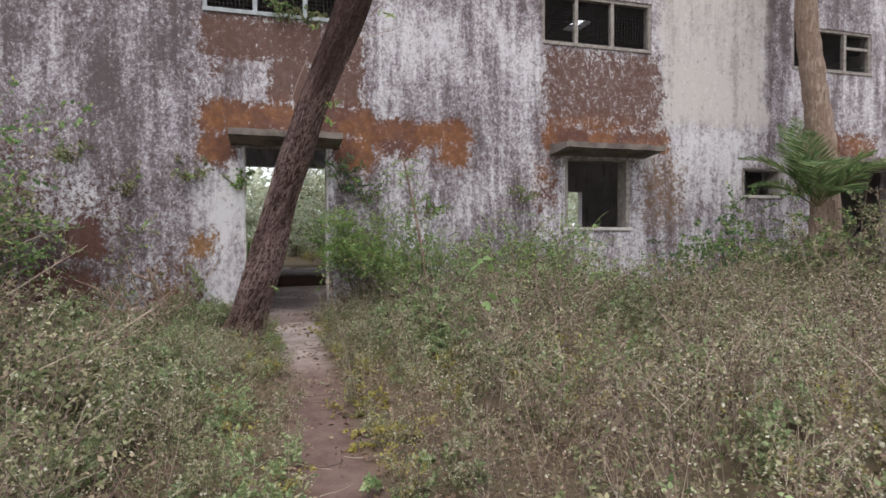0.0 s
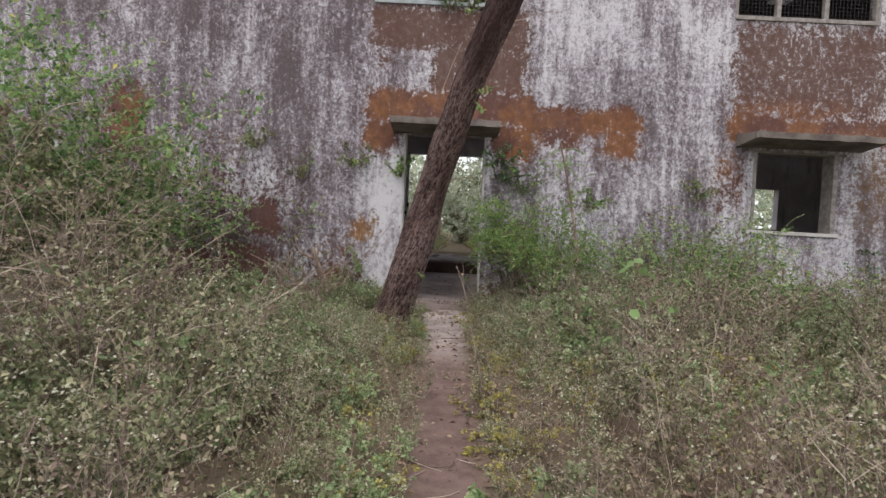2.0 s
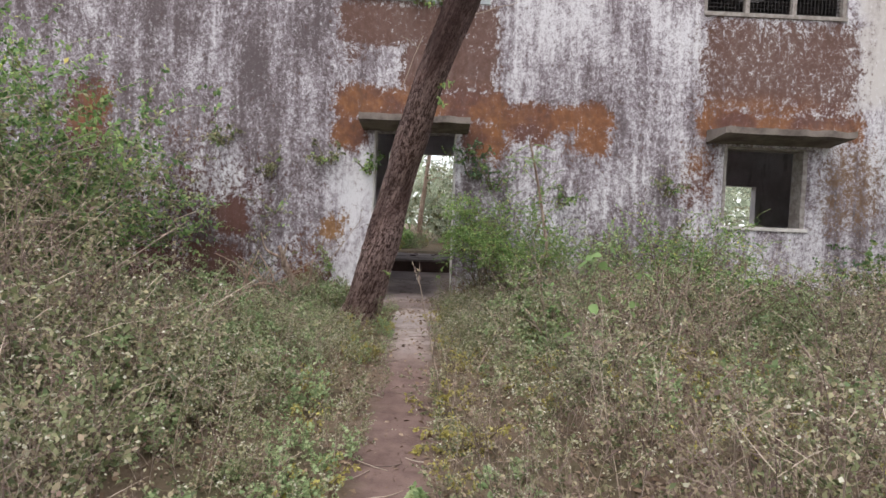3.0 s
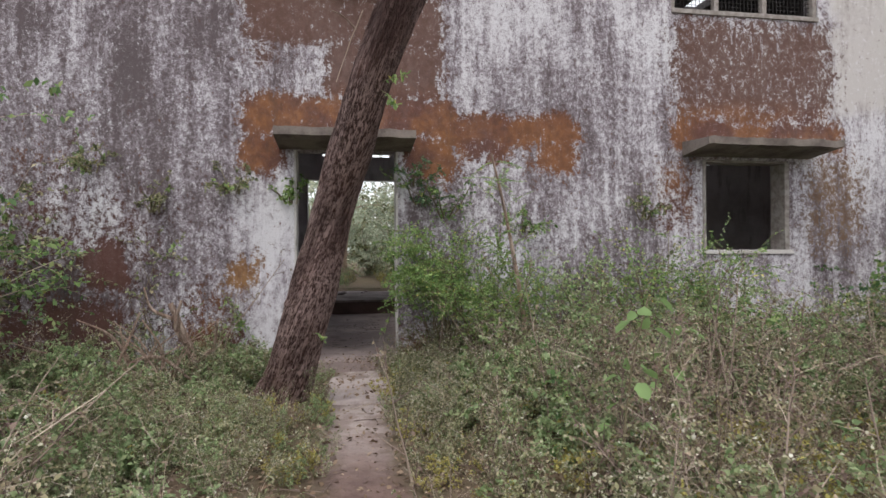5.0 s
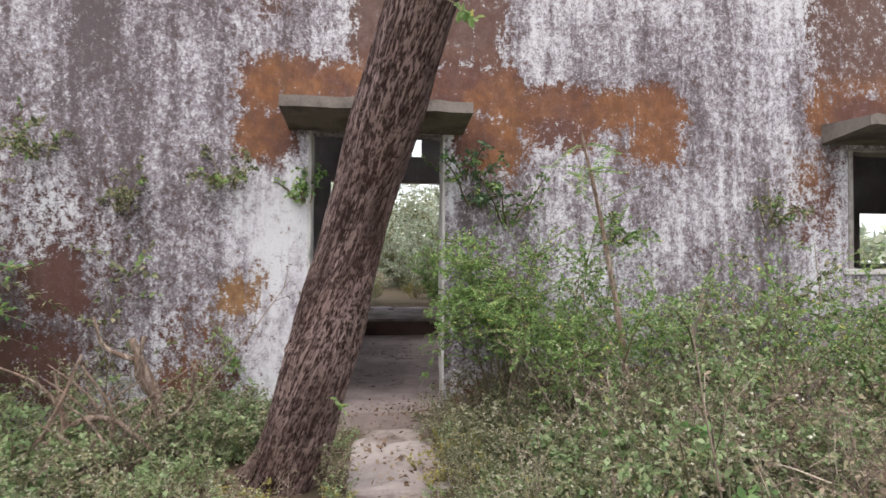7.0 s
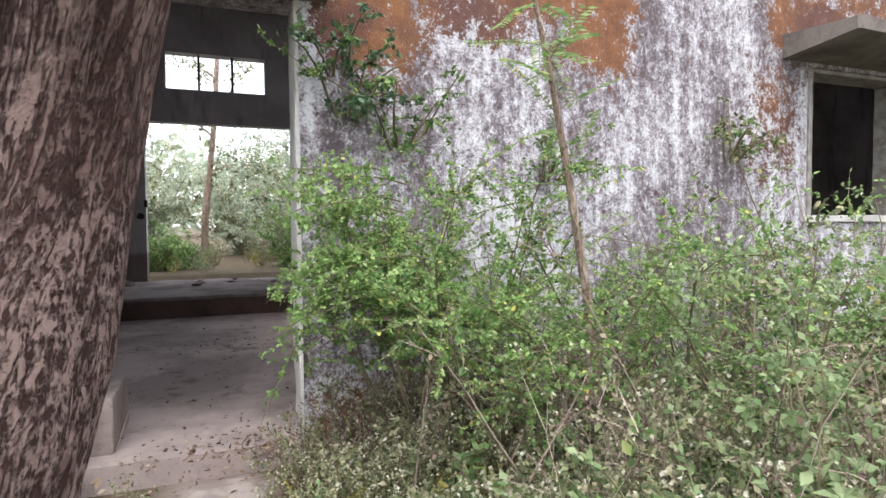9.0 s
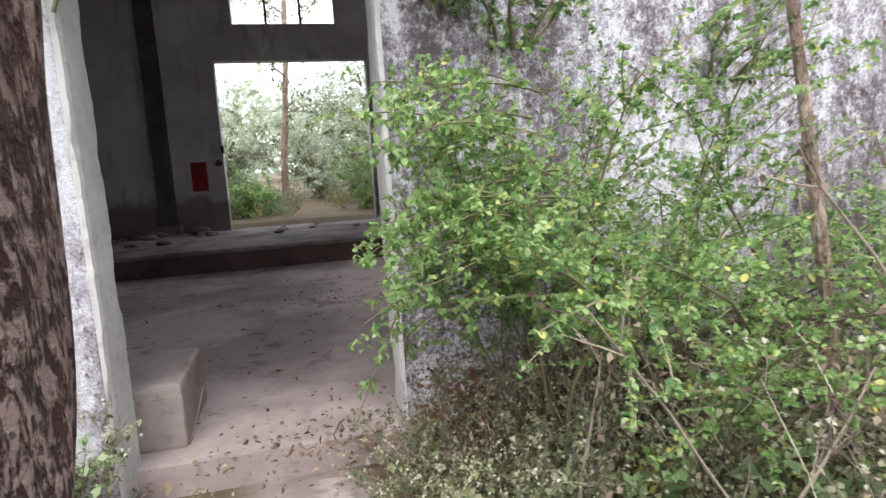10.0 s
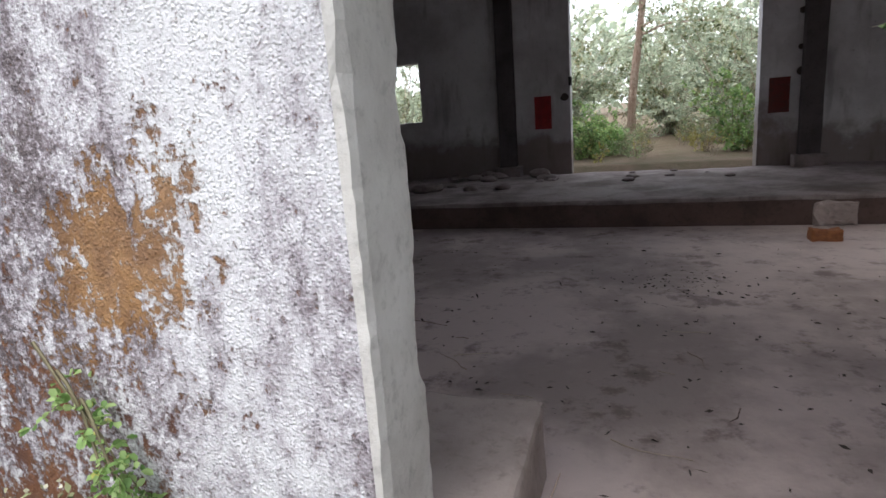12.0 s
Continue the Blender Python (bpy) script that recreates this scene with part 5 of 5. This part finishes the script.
scatter("weeds", "thin weeds with pale flower heads at the foot of the bush", "weeds", MATS, PLANTS,
        weed_spots(330, 1.0, 2.6, 5.9, 8.05, (0.3, 0.6, 0.5, 4.4, 1.0, 1.6), lambda x, y: 0.6 + 0.35 * min(1.0, x - 1.0)))
scatter("weeds", "small flowering weeds at the foot of the wall", "weeds", MATS, PLANTS,
        weed_spots(85, -1.0, 0.0, 7.3, 8.12, (0.2, 0.6, 0.7, 2.6, 0.2, 0.3), lambda x, y: 0 if x > -0.08 else 0.75))
scatter("weeds", "small yellowing weeds round the foot of the tree", "weeds", MATS, PLANTS,
        weed_spots(80, -0.7, 0.42, 5.2, 6.95, (0.2, 0.8, 0.5, 1.6, 0.1, 1.4), lambda x, y: 0.5 if x < 0.36 else 0.3))
scatter("weeds", "small dry weeds along the edge of the path", "weeds", MATS, PLANTS,
        weed_spots(75, 0.92, 1.5, 4.6, 8.1, (0.6, 0.9, 0.4, 1.8, 0.2, 1.2), lambda x, y: 0.5))


def litter():
    s = Soup()
    n = 9000
    x, y = rng.uniform(-1.0, 2.4, n), rng.uniform(1.0, 8.3, n)
    d = np.abs(x - 0.64)
    keep = rng.uniform(0, 1, n) < np.where(d < 0.2, 0.6, 0.95)
    x, y = x[keep], y[keep]
    n = len(x)
    z = np.maximum(ground_height(x, y), np.where((np.abs(x - 0.68) < 0.33) & (y > 6.88) & (y < 7.95), 0.155, -1)) + 0.012
    L = rng.uniform(0.012, 0.055, n)
    s.leaves(np.stack([x, y, z], 1), rng.normal(size=(n, 3)) * [1, 1, 0.3], L, L * 0.6, 0, 0.25)
    # blown over the sill, thinning out on the floor inside
    dust = np.random.default_rng(5)
    n = 300
    x, y = 1.06 - np.abs(dust.normal(0, 0.42, n)), 8.21 + np.abs(dust.normal(0, 0.22, n))
    x, y = x[x > 0.2], y[x > 0.2]
    n = len(x)
    L = dust.uniform(0.01, 0.04, n)
    s.leaves(np.stack([x, y, np.full(n, 0.212)], 1), dust.normal(size=(n, 3)) * [1, 1, 0.25], L, L * 0.6, 0, 0.25)
    for _ in range(60):
        x, y = rng.normal(0.64, 0.35), rng.uniform(2.0, 8.0)
        q = bent_line((x, y, 0), (*rng.normal(size=2), 0), rng.uniform(0.1, 0.4), 4, 0, 0.2)
        q[:, 2] = ground_height(q[:, 0], q[:, 1]) + 0.018
        s.stem(q, 0.004, 0.002, 1)
    v, f, m = s.arrays()
    tagged(new("leaf_litter", mesh_np("leaf_litter", v, f, m, [LITTER, DRY_STEM])), "dry fallen leaves and twigs along the path", "leaf litter", kind="stuff")


litter()


def tall_stalks():
    for x, y, h, lx, ly in ((0.92, 4.3, 0.95, -0.25, 0.1), (2.6, 4.6, 1.1, -0.1, 0.0), (2.4, 4.9, 1.2, 0.3, 0.0), (-2.2, 4.2, 1.9, 0.75, 0.1), (-1.3, 4.6, 1.3, 0.9, 0.1), (-3.0, 3.6, 1.5, -0.2, 0.0), (1.9, 5.6, 1.2, 0.05, 0.0),
                            (2.2, 3.9, 0.9, 0.25, 0), (-0.95, 7.5, 1.55, 0.5, 0), (-0.7, 7.7, 1.0, 0.25, -0.1), (1.5, 7.0, 0.9, 0.5, -0.2), (1.9, 6.9, 1.1, -0.55, 0.1), (2.3, 6.7, 1.3, -0.4, 0.0), (2.7, 6.9, 1.2, 0.35, 0.0), (2.9, 5.2, 1.25, 0.12, 0), (3.5, 5.4, 1.1, -0.2, 0), (1.35, 7.3, 0.8, 0.15, -0.1), (3.0, 4.0, 0.85, -0.2, 0.1)):
        s = Soup()
        g = G(x, y)
        main = bent_line((0, 0, -0.03), (lx, ly, 1), h, 7, 0.1, 0.06)
        s.stem(main, 0.008, 0.003, 0)
        for b, w in zip(*along(main, 7, 0.4, 1.0)):
            tw = bent_line(b, w + rng.normal(size=3) * 0.5, 0.2, 3)
            s.stem(tw, 0.003, 0.001, 0)
            p, d = along(tw, 4)
            s.leaves(p, rng.normal(size=(4, 3)), 0.03, 0.018, 1)
        v, f, m = s.arrays()
        ob = tagged(new("dry_stalk", mesh_np("dry_stalk", v, f, m, [DRY_STEM, DRY_LEAF])), "tall bare dry stalk standing among the weeds", "stalk", "dry stalks")
        ob.location = g


tall_stalks()


def broad_weed(x, y, h):
    root = tagged(new("broad_leaved_weed"), "tall weed with a pale stem and broad drooping leaves", "weed", "broad-leaved weeds")
    root.location = G(x, y)
    main = bent_line((0, 0, -0.04), (0.05, 0, 1), h, 9, 0.05, 0.05)
    s = Soup()
    s.stem(main, 0.009, 0.004, 0)
    v, f, m = s.arrays()
    new("stem", mesh_np("stem", v, f, m, [GREEN_STEM])).parent = root
    for k, (b, w) in enumerate(zip(*along(main, 13, 0.35, 1.0))):
        s = Soup()
        a = k * 2.4
        tw = bent_line(b, (math.cos(a), math.sin(a), 0.5), 0.07, 3, 0.3, 0.05)
        s.stem(tw, 0.002, 0.0015, 1)
        L = rng.uniform(0.07, 0.12)
        s.leaves(tw[-1:], np.array([[math.cos(a), math.sin(a), -0.5]]), L, L * 0.65, 0, 0.12, True)
        v, f, m = s.arrays()
        new("leaf", mesh_np("leaf", v, f, m, [GREEN, GREEN_STEM])).parent = root


broad_weed(1.95, 4.62, 1.15)
broad_weed(2.25, 4.9, 0.95)
dead_branch("fallen_log", "short dark fallen log among the low shrubs", [([(-2.45, 5.95, 0.17), (-2.0, 6.02, 0.22), (-1.6, 6.12, 0.18)], 0.12, 0.10)]).data.materials[0] = BARK

# ---- beyond the rear doorway ----
simple_tree("young tree with a reddish trunk behind the building", [(0.35, 21.5, 0.4), (0.4, 21.4, 1.6), (0.55, 21.4, 3.0), (0.7, 21.4, 4.6), (0.8, 21.3, 6.5)], 0.10, 0.05, PALE_BARK, 9, OLIVE, 6, 0.10, 1.5, 22)
for x, y, h, sp, mat in ((-1.0, 17.6, 1.1, 0.8, BRIGHT), (-0.35, 17.9, 0.95, 0.6, BRIGHT), (0.0, 18.6, 0.8, 0.5, BRIGHT), (2.1, 17.9, 1.25, 0.8, BRIGHT), (3.1, 17.6, 1.2, 0.8, GREEN), (-2.6, 18.2, 1.6, 1.0, GREEN)):
    shrub("bush", "bright green bush outside the rear doorway", G(x, y), h, sp, 11, 12, 16, 0.07, mat, GREEN_STEM, (0, 0), 0.6, 0.6, 0.011, False, 0.1, GREEN, "bushes behind the building", "bush")
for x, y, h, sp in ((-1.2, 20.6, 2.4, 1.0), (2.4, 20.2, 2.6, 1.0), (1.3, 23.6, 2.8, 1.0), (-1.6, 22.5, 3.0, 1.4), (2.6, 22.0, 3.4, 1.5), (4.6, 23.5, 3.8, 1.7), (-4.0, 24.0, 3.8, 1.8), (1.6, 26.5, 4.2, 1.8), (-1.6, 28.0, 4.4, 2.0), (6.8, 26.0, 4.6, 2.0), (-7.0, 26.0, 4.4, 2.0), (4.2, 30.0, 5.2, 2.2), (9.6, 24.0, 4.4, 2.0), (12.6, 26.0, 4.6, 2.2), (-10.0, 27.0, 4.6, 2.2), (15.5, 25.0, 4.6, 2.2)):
    shrub("thicket_bush", "grey-green thicket behind the building, haze painted into its leaves", G(x, y), h, sp, 16, 18, 32, 0.10, HAZE_TINTED, DRY_STEM, (0, 0), 0.45, 0.5, 0.02, False, 0.05, OLIVE, "thicket behind the building", "bush")

scatter("weeds", "pale dry grass and weeds behind the building", "weeds", MATS, PLANTS,
        weed_spots(200, -4, 5, 16.6, 24, (1.0, 1.3, 1.5, 0.6, 1.2, 0.8), lambda x, y: 0 if abs(x - 0.75 - 0.06 * (y - 16)) < 0.22 else 1.0))


def far_woods():
    """A ring of distant scrub, leaves only."""
    s = Soup()
    n = 26000
    a = rng.uniform(0, 2 * math.pi, n)
    r = rng.uniform(42, 60, n)
    x, y = 2 + r * np.cos(a), 8 + r * np.sin(a)
    top = 5.0 + 2.2 * np.sin(a * 9) * np.sin(a * 4 + 1) + 1.2 * np.sin(a * 31)
    z = ground_height(x, y) + top * rng.uniform(0, 1, n) ** 0.8
    s.leaves(np.stack([x, y, z], 1), rng.normal(size=(n, 3)), rng.uniform(0.6, 1.3, n), rng.uniform(0.4, 0.8, n), 0)
    v, f, m = s.arrays()
    tagged(new("far_woods", mesh_np("far_woods", v, f, m, [HAZE_TINTED])), "distant grey-green scrub woods, haze painted into the leaves", "woods", kind="stuff")


far_woods()
